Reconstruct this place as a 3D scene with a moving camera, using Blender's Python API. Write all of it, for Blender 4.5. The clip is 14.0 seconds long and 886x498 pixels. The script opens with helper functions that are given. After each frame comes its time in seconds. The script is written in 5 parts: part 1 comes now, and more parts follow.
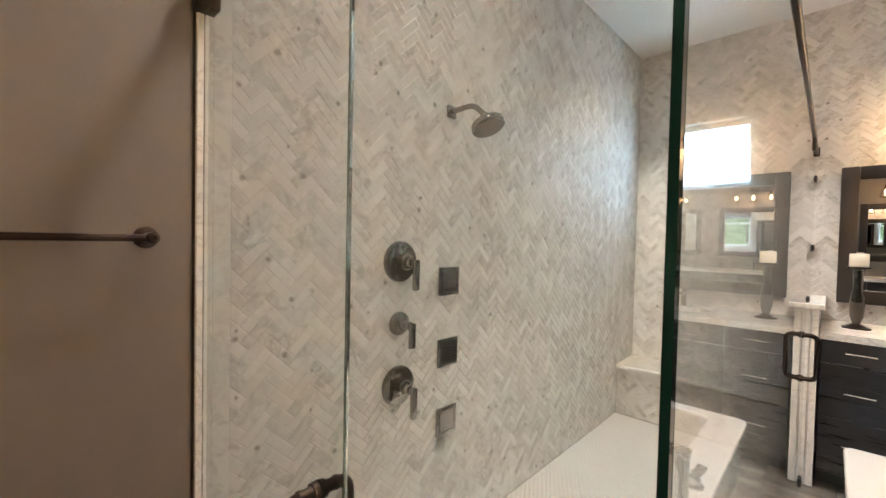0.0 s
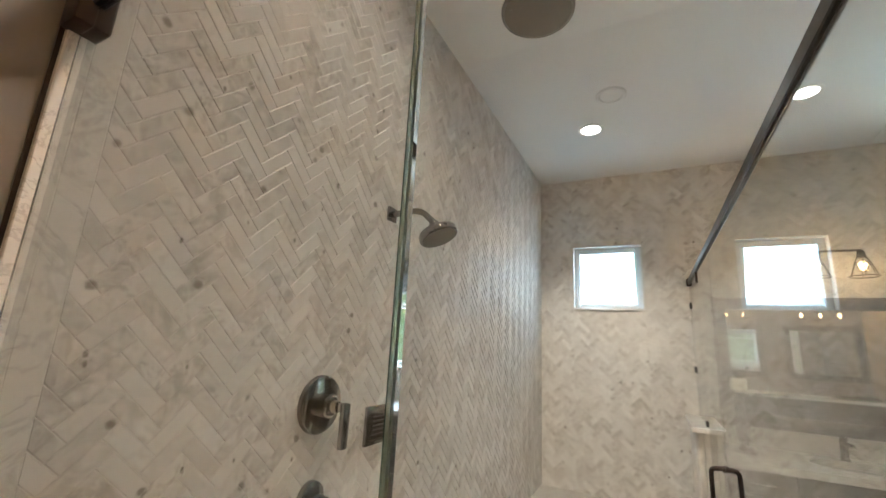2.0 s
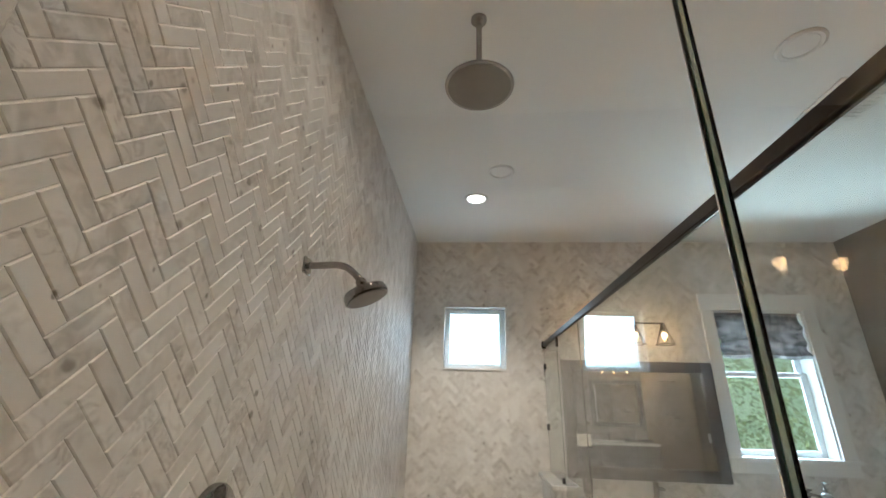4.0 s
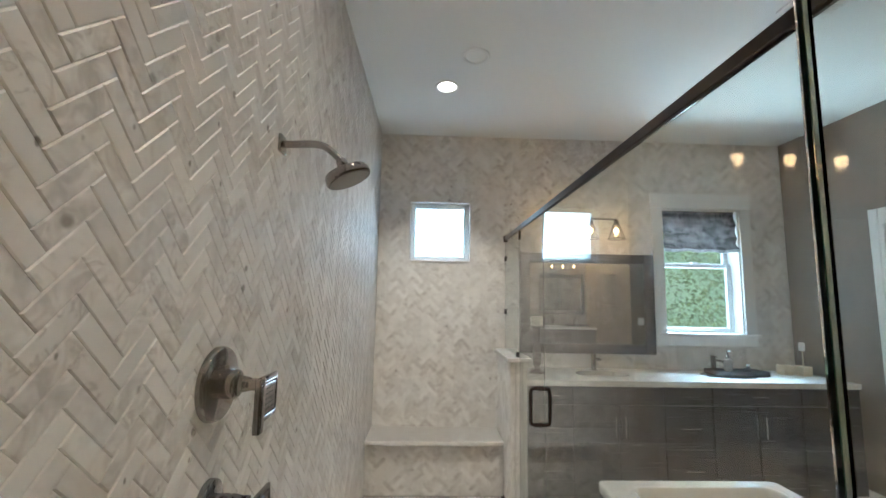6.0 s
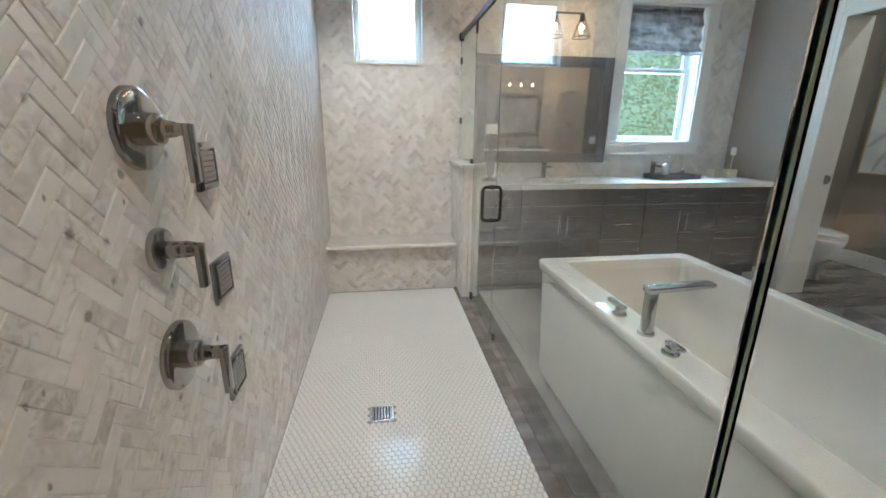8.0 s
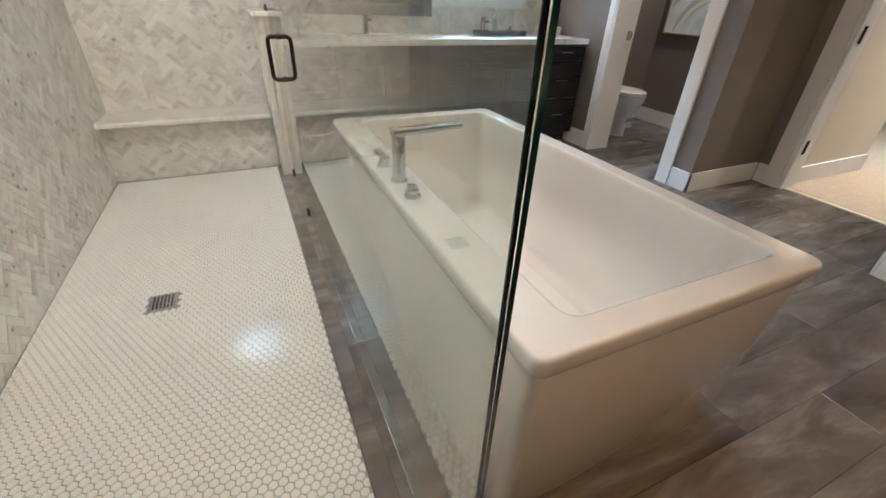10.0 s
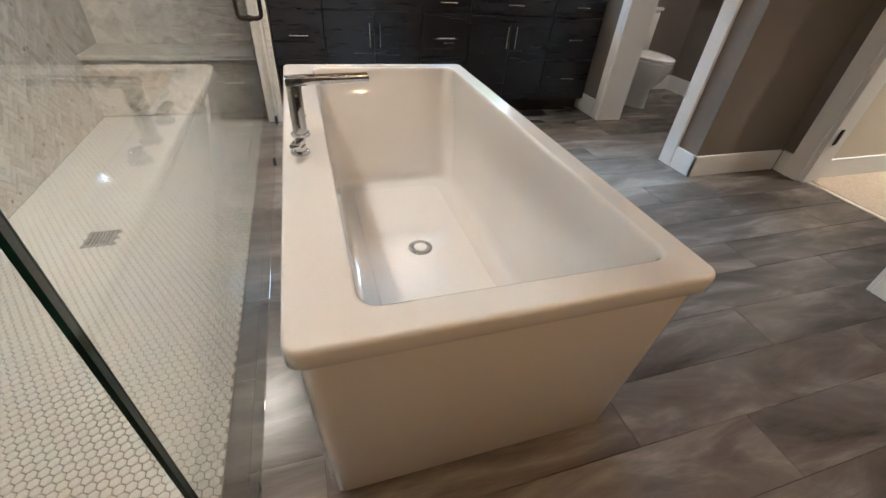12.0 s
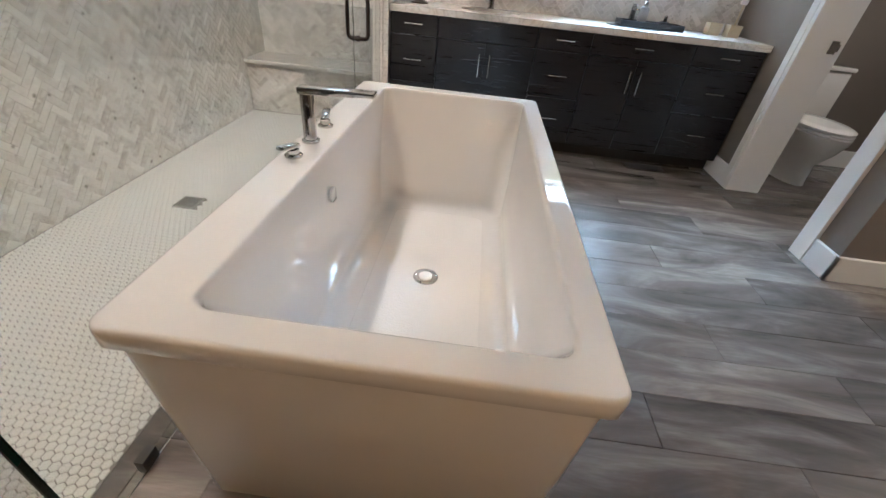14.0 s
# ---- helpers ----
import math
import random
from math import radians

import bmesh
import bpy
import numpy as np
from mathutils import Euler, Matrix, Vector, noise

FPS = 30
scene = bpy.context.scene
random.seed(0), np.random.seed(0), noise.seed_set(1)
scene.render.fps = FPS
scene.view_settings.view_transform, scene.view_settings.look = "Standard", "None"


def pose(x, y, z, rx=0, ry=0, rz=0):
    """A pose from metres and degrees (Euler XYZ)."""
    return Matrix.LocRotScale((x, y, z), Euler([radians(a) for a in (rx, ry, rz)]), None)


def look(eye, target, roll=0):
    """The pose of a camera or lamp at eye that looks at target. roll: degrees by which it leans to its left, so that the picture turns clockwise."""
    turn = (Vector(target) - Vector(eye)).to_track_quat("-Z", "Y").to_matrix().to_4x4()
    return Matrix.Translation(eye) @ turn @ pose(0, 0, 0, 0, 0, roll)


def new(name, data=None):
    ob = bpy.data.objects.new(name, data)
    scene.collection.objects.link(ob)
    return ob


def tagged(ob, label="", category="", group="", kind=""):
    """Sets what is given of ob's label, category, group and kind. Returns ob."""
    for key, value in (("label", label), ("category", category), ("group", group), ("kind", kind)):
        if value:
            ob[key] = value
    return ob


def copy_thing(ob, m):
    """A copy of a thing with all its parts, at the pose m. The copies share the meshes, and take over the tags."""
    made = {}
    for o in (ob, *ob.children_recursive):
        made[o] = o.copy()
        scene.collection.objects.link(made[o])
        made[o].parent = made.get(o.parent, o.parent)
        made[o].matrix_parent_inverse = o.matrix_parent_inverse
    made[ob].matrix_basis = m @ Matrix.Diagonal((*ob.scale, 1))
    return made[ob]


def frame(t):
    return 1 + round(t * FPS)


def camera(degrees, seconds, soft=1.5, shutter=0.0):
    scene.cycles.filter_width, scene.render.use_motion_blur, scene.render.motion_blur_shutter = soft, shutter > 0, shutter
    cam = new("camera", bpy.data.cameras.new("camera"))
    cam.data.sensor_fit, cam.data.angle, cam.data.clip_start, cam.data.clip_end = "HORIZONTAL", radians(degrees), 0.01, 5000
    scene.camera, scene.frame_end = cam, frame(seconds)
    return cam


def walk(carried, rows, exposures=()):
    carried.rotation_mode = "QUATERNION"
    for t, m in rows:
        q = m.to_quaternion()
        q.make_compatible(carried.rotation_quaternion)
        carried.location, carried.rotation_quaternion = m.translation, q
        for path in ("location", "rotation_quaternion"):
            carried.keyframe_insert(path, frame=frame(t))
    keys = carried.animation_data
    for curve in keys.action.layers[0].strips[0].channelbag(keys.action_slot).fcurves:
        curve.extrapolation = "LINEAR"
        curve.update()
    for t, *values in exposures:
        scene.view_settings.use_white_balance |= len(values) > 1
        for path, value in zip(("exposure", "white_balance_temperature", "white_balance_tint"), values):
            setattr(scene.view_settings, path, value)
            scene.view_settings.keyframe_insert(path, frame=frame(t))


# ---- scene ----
cam = camera(94.7, 14.0)
PATH = [
    (0, (0.035, 0.048, 1.391), (-1.340, 1.499, 1.34), 1.2),
    (0.5, (-0.030, 0.075, 1.394), (-1.465, 1.468, 1.399), 2.2),
    (1, (-0.146, 0.119, 1.43), (-1.538, 1.549, 1.564), 3.0),
    (1.5, (-0.241, 0.147, 1.471), (-1.408, 1.742, 1.778), 3.7),
    (2, (-0.334, 0.150, 1.491), (-1.227, 1.885, 1.93), 3.0),
    (2.5, (-0.435, 0.151, 1.507), (-1.105, 1.95, 2.069), 2.5),
    (3, (-0.519, 0.157, 1.553), (-0.995, 1.966, 2.26), 2.7),
    (5.5, (-0.740, 0.160, 1.525), (-0.667, 2.108, 1.972), 1.0),
    (6, (-0.733, 0.163, 1.494), (-0.671, 2.148, 1.729), 1.1),
    (6.5, (-0.739, 0.178, 1.455), (-0.680, 2.177, 1.485), 1.2),
    (7, (-0.741, 0.184, 1.41), (-0.664, 2.176, 1.243), 0.9),
    (7.5, (-0.740, 0.193, 1.358), (-0.581, 2.153, 0.995), 0.5),
    (8, (-0.719, 0.198, 1.298), (-0.444, 2.099, 0.741), 0.4),
    (8.5, (-0.625, 0.183, 1.239), (-0.118, 1.976, 0.511), 0.1),
    (9, (-0.495, 0.136, 1.188), (0.243, 1.785, 0.329), 0.3),
    (11.3, (0.026, 0.115, 1.151), (0.718, 1.575, -0.027), 4.2),
    (11.5, (0.075, 0.104, 1.149), (0.728, 1.572, -0.042), 4.3),
    (12, (0.184, 0.061, 1.153), (0.726, 1.56, -0.055), 4.9),
    (12.5, (0.297, 0.018, 1.172), (0.726, 1.594, 0.018), 4.2),
    (13, (0.393, 0.014, 1.171), (0.728, 1.612, 0.017), 4.9),
    (13.5, (0.528, 0.060, 1.170), (0.693, 1.685, 0.016), 5.4),
    (14, (0.664, 0.099, 1.15), (0.601, 1.74, 0.009), 6.2),
]
EXPOSURES = [(0, 0.50, 5680, 12), (1.0, 0.35, 5750, 12), (3.0, -0.15, 5800, 14), (5.3, -0.06, 5380, 12), (6.5, 0.0, 5330, 12), (7.5, 0.10, 5230, 12), (8.5, 0.30, 5150, 12), (9.0, 0.33, 5250, 11), (11.3, 0.30, 5600, 11), (12.5, 0.2, 5450, 11), (14.0, 0.2, 5320, 12)]
walk(cam, [(t, look(eye, target, roll)) for t, eye, target, roll in PATH], EXPOSURES)

# ---------------- light ----------------
world = bpy.data.worlds.new("sky")
scene.world = world
world.use_nodes = True
wn = world.node_tree
sky = wn.nodes.new("ShaderNodeTexSky")
sky.sky_type = "NISHITA"
sky.sun_disc = False
sky.sun_elevation, sky.sun_rotation = radians(50), radians(200)
wn.nodes["Background"].inputs["Strength"].default_value = 0.1
wn.links.new(sky.outputs[0], wn.nodes["Background"].inputs["Color"])
sun = new("sun", bpy.data.lights.new("sun", "SUN"))
sun.data.energy, sun.data.angle, sun.data.color = 4.0, radians(0.5), (1, 0.95, 0.88)
sun.matrix_world = look((2, -8, 10), (2.5, 3, 0))


def area(name, m, w, h, watts, color, spread=180):
    l = bpy.data.lights.new(name, "AREA")
    l.shape, l.size, l.size_y, l.energy, l.color = "RECTANGLE", w, h, watts, color
    l.spread = radians(spread)
    ob = new(name, l)
    ob.matrix_world = m
    return ob


DAY = (0.72, 0.90, 1.0)
CAN = (1.0, 0.83, 0.63)
BULB = (1.0, 0.56, 0.25)
area("daylight_small_window", look((-0.65, 3.893, 2.085), (-0.70, 2.6, 1.75)), 0.43, 0.43, 4.2, (0.66, 0.87, 1.0))
area("daylight_large_window", look((1.9, 5.6, 4.3), (1.7, 3.8, 1.9)), 2.6, 2.2, 1500, DAY)
area("daylight_over_trees", look((2.3, 7.4, 4.5), (1.9, 1.5, 0.2)), 3.4, 2.2, 1700, DAY)
area("daylight_from_ground", look((1.75, 4.75, 0.5), (1.2, 2.2, 2.98)), 1.6, 0.8, 220, (0.80, 0.95, 0.92))

# ---------------- materials ----------------


class Mat:
    """A node material with a few short cuts."""

    def __init__(self, name, rough=0.5, metal=0.0, color=(0.5, 0.5, 0.5), **more):
        self.m = bpy.data.materials.new(name)
        self.m.use_nodes = True
        self.t = self.m.node_tree
        self.p = self.t.nodes["Principled BSDF"]
        self.p.inputs["Roughness"].default_value = rough
        self.p.inputs["Metallic"].default_value = metal
        self.p.inputs["Base Color"].default_value = (*color, 1)
        for k, v in more.items():
            self.p.inputs[k.replace("_", " ")].default_value = v

    def node(self, kind, **values):
        n = self.t.nodes.new(kind)
        for k, v in values.items():
            n.inputs[k.replace("_", " ")].default_value = v
        return n

    def link(self, a, b):
        self.t.links.new(a, b)

    def place(self):
        return self.node("ShaderNodeNewGeometry").outputs["Position"]

    def scaled(self, vec, s):
        n = self.node("ShaderNodeVectorMath")
        n.operation = "MULTIPLY"
        self.link(vec, n.inputs[0])
        n.inputs[1].default_value = s
        return n.outputs[0]

    def noise(self, vec, scale, detail=4.0, rough=0.5, distortion=0.0):
        n = self.node("ShaderNodeTexNoise", Scale=scale, Detail=detail, Roughness=rough, Distortion=distortion)
        if vec is not None:
            self.link(vec, n.inputs["Vector"])
        return n.outputs["Fac"]

    def ramp(self, fac, *stops):
        n = self.node("ShaderNodeValToRGB")
        e = n.color_ramp.elements
        while len(e) < len(stops):
            e.new(0.5)
        for el, (pos, col) in zip(e, stops):
            el.position, el.color = pos, (*col, 1)
        self.link(fac, n.inputs[0])
        return n.outputs[0]

    def math(self, op, a, b):
        n = self.node("ShaderNodeMath")
        n.operation = op
        for s, v in zip(n.inputs, (a, b)):
            if isinstance(v, (int, float)):
                s.default_value = v
            else:
                self.link(v, s)
        return n.outputs[0]

    def mix(self, fac, a, b, mode="MIX"):
        n = self.node("ShaderNodeMix")
        n.data_type, n.blend_type = "RGBA", mode
        for s, v in ((n.inputs[0], fac), (n.inputs[6], a), (n.inputs[7], b)):
            if isinstance(v, (int, float)):
                s.default_value = v
            elif isinstance(v, tuple):
                s.default_value = (*v, 1)
            else:
                self.link(v, s)
        return n.outputs[2]

    def random(self):
        """A number for each piece, be it an object or an island of a mesh."""
        a = self.node("ShaderNodeObjectInfo").outputs["Random"]
        b = self.node("ShaderNodeNewGeometry").outputs["Random Per Island"]
        return self.math("FRACT", self.math("ADD", a, b), 0)

    def shifted(self, vec, r, far=37.0):
        n = self.node("ShaderNodeVectorMath")
        n.operation = "ADD"
        c = self.node("ShaderNodeCombineXYZ")
        self.link(self.math("MULTIPLY", r, far), c.inputs[0])
        self.link(self.math("MULTIPLY", r, far * 2.7), c.inputs[1])
        self.link(self.math("MULTIPLY", r, far * 1.3), c.inputs[2])
        self.link(vec, n.inputs[0])
        self.link(c.outputs[0], n.inputs[1])
        return n.outputs[0]

    def color(self, c):
        self.link(c, self.p.inputs["Base Color"])
        return self

    def rough(self, fac, lo, hi):
        n = self.node("ShaderNodeMapRange")
        n.inputs["To Min"].default_value, n.inputs["To Max"].default_value = lo, hi
        self.link(fac, n.inputs["Value"])
        self.link(n.outputs[0], self.p.inputs["Roughness"])
        return self

    def bump(self, fac, strength, dist=0.002):
        n = self.node("ShaderNodeBump", Strength=strength, Distance=dist)
        self.link(fac, n.inputs["Height"])
        self.link(n.outputs[0], self.p.inputs["Normal"])
        return self


def paint(name, color, rough=0.5, vary=0.06, bump=0.12):
    m = Mat(name, rough)
    p = m.place()
    big = m.noise(p, 1.7, 3)
    fine = m.noise(p, 260, 3)
    dark = tuple(c * (1 - vary) for c in color)
    lite = tuple(min(1, c * (1 + vary)) for c in color)
    m.color(m.ramp(big, (0.3, dark), (0.7, lite)))
    m.rough(fine, rough - 0.06, rough + 0.08)
    m.bump(fine, bump, 0.0012)
    return m.m


def tile_marble(name):
    m = Mat(name, 0.34)
    r = m.random()
    p = m.shifted(m.place(), r)
    cloud = m.noise(p, 8.0, 5, 0.6, 0.8)
    streak = m.noise(m.scaled(p, (0.6, 1.5, 1.5)), 13.0, 6, 0.65, 1.6)
    vein = m.noise(p, 24.0, 6, 0.65, 2.6)
    r2 = m.math("FRACT", m.math("MULTIPLY", r, 17.31), 0)
    r3 = m.math("FRACT", m.math("MULTIPLY", r, 53.7), 0)
    tone = m.ramp(r2, (0.0, (0.64, 0.615, 0.58)), (1.0, (0.76, 0.735, 0.70)))
    grey = m.math("MULTIPLY", m.ramp(r, (0.34, (0, 0, 0)), (0.80, (1, 1, 1))), m.ramp(streak, (0.38, (0, 0, 0)), (0.62, (1, 1, 1))))
    c = m.mix(m.math("MULTIPLY", grey, 0.68), tone, (0.34, 0.31, 0.275))
    c = m.mix(m.ramp(cloud, (0.40, (0, 0, 0)), (0.75, (0.4, 0.4, 0.4))), c, (0.78, 0.76, 0.73))
    veins = m.math("MULTIPLY", m.ramp(vein, (0.53, (0, 0, 0)), (0.60, (1, 1, 1)), (0.67, (0, 0, 0))), m.ramp(r3, (0.45, (0.05, 0.05, 0.05)), (0.9, (0.55, 0.55, 0.55))))
    c = m.mix(veins, c, (0.30, 0.275, 0.245))
    spot = m.node("ShaderNodeTexVoronoi", Scale=11.0, Randomness=1.0)
    m.link(m.place(), spot.inputs["Vector"])
    sep = m.node("ShaderNodeSeparateColor")
    m.link(spot.outputs["Color"], sep.inputs[0])
    wob = m.math("ADD", spot.outputs["Distance"], m.math("MULTIPLY", m.noise(m.place(), 60, 3), 0.10))
    knot = m.math("MULTIPLY", m.ramp(wob, (0.12, (1, 1, 1)), (0.185, (0, 0, 0))), m.ramp(sep.outputs[0], (0.58, (0, 0, 0)), (0.62, (0.9, 0.9, 0.9))))
    c = m.mix(knot, c, (0.24, 0.22, 0.19))
    speck = m.node("ShaderNodeTexVoronoi", Scale=34.0, Randomness=1.0)
    m.link(m.scaled(m.place(), (1.0, 1.0, 0.6)), speck.inputs["Vector"])
    sep2 = m.node("ShaderNodeSeparateColor")
    m.link(speck.outputs["Color"], sep2.inputs[0])
    fleck = m.math("MULTIPLY", m.ramp(speck.outputs["Distance"], (0.10, (1, 1, 1)), (0.17, (0, 0, 0))), m.ramp(sep2.outputs[1], (0.86, (0, 0, 0)), (0.90, (0.8, 0.8, 0.8))))
    c = m.mix(fleck, c, (0.17, 0.15, 0.125))
    m.color(c)
    m.rough(cloud, 0.46, 0.66)
    m.bump(vein, 0.18, 0.0012)
    return m.m


def slab_marble(name, base=(0.74, 0.72, 0.68), rough=0.22, scale=3.0):
    m = Mat(name, rough)
    p = m.place()
    cloud = m.noise(p, scale, 6, 0.6, 1.2)
    vein = m.noise(p, scale * 1.7, 8, 0.62, 3.5)
    c = m.ramp(cloud, (0.3, tuple(k * 0.90 for k in base)), (0.7, base))
    c = m.mix(m.ramp(vein, (0.48, (0, 0, 0)), (0.515, (0.55, 0.55, 0.55)), (0.55, (0, 0, 0))), c, (0.45, 0.42, 0.39))
    m.color(c)
    m.rough(cloud, rough - 0.05, rough + 0.1)
    return m.m


def plank_material():
    m = Mat("wood_look_plank", 0.4)
    r = m.random()
    p = m.shifted(m.place(), r)
    wide = m.noise(m.scaled(p, (0.7, 2.6, 1.0)), 2.0, 5, 0.6, 0.9)
    grain = m.noise(m.scaled(p, (2.0, 22.0, 2.0)), 4.0, 6, 0.65, 0.8)
    c = m.ramp(wide, (0.30, (0.060, 0.054, 0.050)), (0.5, (0.145, 0.132, 0.121)), (0.70, (0.31, 0.287, 0.264)))
    c = m.mix(m.ramp(grain, (0.35, (0, 0, 0)), (0.65, (0.40, 0.40, 0.40))), c, (0.14, 0.118, 0.10))
    c = m.mix(0.55, c, m.ramp(r, (0, (0.45, 0.44, 0.43)), (0.5, (0.75, 0.73, 0.71)), (1, (1.25, 1.2, 1.15))), "MULTIPLY")
    m.color(c)
    m.rough(grain, 0.15, 0.32)
    m.bump(grain, 0.18, 0.0012)
    return m.m


def metal(name, color, rough, vary=0.06):
    m = Mat(name, rough, 1.0, color)
    n = m.noise(m.place(), 60, 3)
    m.rough(n, max(0.02, rough - vary), rough + vary)
    return m.m


def ceramic(name, color, rough=0.08):
    m = Mat(name, rough, 0.0, color)
    n = m.noise(m.place(), 3.0, 3)
    m.color(m.ramp(n, (0.3, tuple(c * 0.97 for c in color)), (0.7, color)))
    m.rough(m.noise(m.place(), 30, 3), max(0.015, rough - 0.03), rough + 0.02)
    return m.m


def cabinet_material():
    m = Mat("dark_stained_cabinet", 0.3)
    p = m.place()
    g = m.noise(m.scaled(p, (1.5, 1.5, 26.0)), 3.0, 6, 0.6, 0.5)
    m.color(m.ramp(g, (0.3, (0.0075, 0.0075, 0.010)), (0.7, (0.016, 0.015, 0.018))))
    m.rough(g, 0.22, 0.36)
    m.bump(g, 0.06, 0.0006)
    return m.m


def glass(name, tint=(0.90, 0.955, 0.93), rough=0.0):
    m = Mat(name, rough, 0.0, tint)
    m.p.inputs["Transmission Weight"].default_value = 1.0
    m.p.inputs["IOR"].default_value = 1.5
    return m.m


def glow(name, color, strength):
    m = Mat(name, 0.5, 0.0, (0.8, 0.8, 0.8))
    m.p.inputs["Emission Color"].default_value = (*color, 1)
    m.p.inputs["Emission Strength"].default_value = strength
    return m.m


def fabric(name, a, b, scale=30.0):
    m = Mat(name, 0.9)
    p = m.place()
    w = m.noise(m.scaled(p, (3.0, 1.0, 1.0)), scale, 4, 0.6, 0.4)
    u = m.noise(m.scaled(p, (1.0, 1.0, 5.0)), scale * 0.7, 4, 0.6)
    m.color(m.ramp(m.math("MULTIPLY", m.math("ADD", w, u), 0.5), (0.42, a), (0.58, b)))
    m.bump(w, 0.4, 0.002)
    return m.m


TAUPE = paint("taupe_wall_paint", (0.185, 0.160, 0.136), 0.5)
CEIL = paint("ceiling_paint", (0.80, 0.80, 0.78), 0.8, 0.02)
TRIM = paint("white_trim_paint", (0.78, 0.77, 0.75), 0.32, 0.02, 0.04)
CREAM = paint("cream_wall_paint", (0.62, 0.56, 0.46), 0.6)
GROUT = paint("pale_grout", (0.76, 0.735, 0.70), 0.85, 0.05, 0.3)
FLOORGROUT = paint("dark_floor_grout", (0.055, 0.05, 0.047), 0.9, 0.1, 0.3)
HEXGROUT = paint("grey_mosaic_grout", (0.33, 0.31, 0.285), 0.9, 0.06, 0.3)
TILE = tile_marble("marble_herringbone_tile")
SLAB = slab_marble("polished_marble_slab", (0.82, 0.795, 0.75))
QUARTZ = slab_marble("white_quartz_counter", (0.78, 0.77, 0.74), 0.14, 1.6)
PLANK = plank_material()
HEX = ceramic("white_mosaic_tile", (0.87, 0.85, 0.82), 0.12)
ACRYLIC = ceramic("white_tub_acrylic", (0.80, 0.78, 0.75), 0.018)
ACRYLIC.node_tree.nodes["Principled BSDF"].inputs["Coat Weight"].default_value = 1.0
ACRYLIC.node_tree.nodes["Principled BSDF"].inputs["Coat Roughness"].default_value = 0.01
PEBBLED = Mat("pebbled_tub_floor", 0.03, 0.0, (0.83, 0.81, 0.78), Coat_Weight=0.6)
PEBBLED.bump(PEBBLED.noise(PEBBLED.place(), 150, 2), 0.85, 0.002)
PORCELAIN = ceramic("white_porcelain", (0.80, 0.79, 0.77), 0.06)
CHROME = metal("dark_polished_nickel", (0.36, 0.34, 0.325), 0.025, 0.01)
NICKEL = metal("satin_nickel_face", (0.20, 0.185, 0.165), 0.30)
BRIGHT = metal("polished_chrome", (0.62, 0.61, 0.60), 0.07)
STEEL = metal("brushed_steel", (0.60, 0.59, 0.57), 0.25)
BRONZE = metal("oil_rubbed_bronze", (0.055, 0.042, 0.036), 0.32)
BLACK = Mat("black_hardware", 0.38, 0.0, (0.018, 0.016, 0.016)).m
DARKFRAME = cabinet_material()
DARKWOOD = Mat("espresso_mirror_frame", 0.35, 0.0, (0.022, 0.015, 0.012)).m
GLASS = glass("clear_shower_glass", (0.915, 0.965, 0.945))
SEAL = Mat("clear_plastic_seal", 0.12, 0.0, (0.50, 0.62, 0.57), Transmission_Weight=0.8).m
EDGE = Mat("green_glass_edge", 0.08, 0.0, (0.006, 0.030, 0.025)).m
CLEAR = glass("window_glass", (0.98, 0.99, 1.0))
FROST = glass("frosted_window_glass", (0.97, 0.985, 1.0), 0.55)
MIRROR = Mat("mirror_silver", 0.005, 1.0, (0.88, 0.89, 0.88)).m
CANGLOW = glow("lamp_lens", (1.0, 0.90, 0.76), 14.0)
BULBGLOW = glow("filament_glow", (1.0, 0.60, 0.25), 420.0)
BULBGLASS = glass("bulb_glass", (1.0, 0.96, 0.90))
SHADE = fabric("grey_roman_shade_cloth", (0.06, 0.056, 0.058), (0.30, 0.28, 0.275), 9)
TOWEL = fabric("patterned_towel_cloth", (0.10, 0.085, 0.075), (0.42, 0.38, 0.33), 14)
CARPET = fabric("beige_carpet", (0.40, 0.33, 0.24), (0.55, 0.46, 0.35), 120)
WAX = Mat("cream_candle_wax", 0.5, 0.0, (0.80, 0.74, 0.62)).m
STONE = paint("tan_stone_block", (0.62, 0.55, 0.40), 0.7, 0.15, 0.4)
VINYL = paint("white_window_vinyl", (0.80, 0.82, 0.83), 0.35, 0.01, 0.02)
TRAY = Mat("black_lacquer_tray", 0.25, 0.0, (0.015, 0.014, 0.016)).m
SOAP = Mat("grey_glass_bottle", 0.1, 0.0, (0.35, 0.34, 0.33)).m

# ---------------- mesh helpers ----------------


def obj(name, bm, material=None, parent=None, smooth=0.6):
    me = bpy.data.meshes.new(name)
    bmesh.ops.recalc_face_normals(bm, faces=bm.faces)
    bm.to_mesh(me)
    bm.free()
    if material:
        me.materials.append(material)
    if smooth:
        for p in me.polygons:
            p.use_smooth = True
        me.set_sharp_from_angle(angle=smooth)
    ob = new(name, me)
    ob.parent = parent
    return ob


def part(name, bm, material, parent, label="", smooth=0.6):
    ob = obj(name, bm, material, parent, smooth)
    if label:
        ob["label"] = label
    return ob


def thing(name, at, label, category, group="", kind=""):
    e = new(name)
    e.empty_display_size = 0.05
    e.location = at
    return tagged(e, label, category, group, kind)


def put(bm, verts, m):
    bmesh.ops.transform(bm, matrix=m, verts=verts)


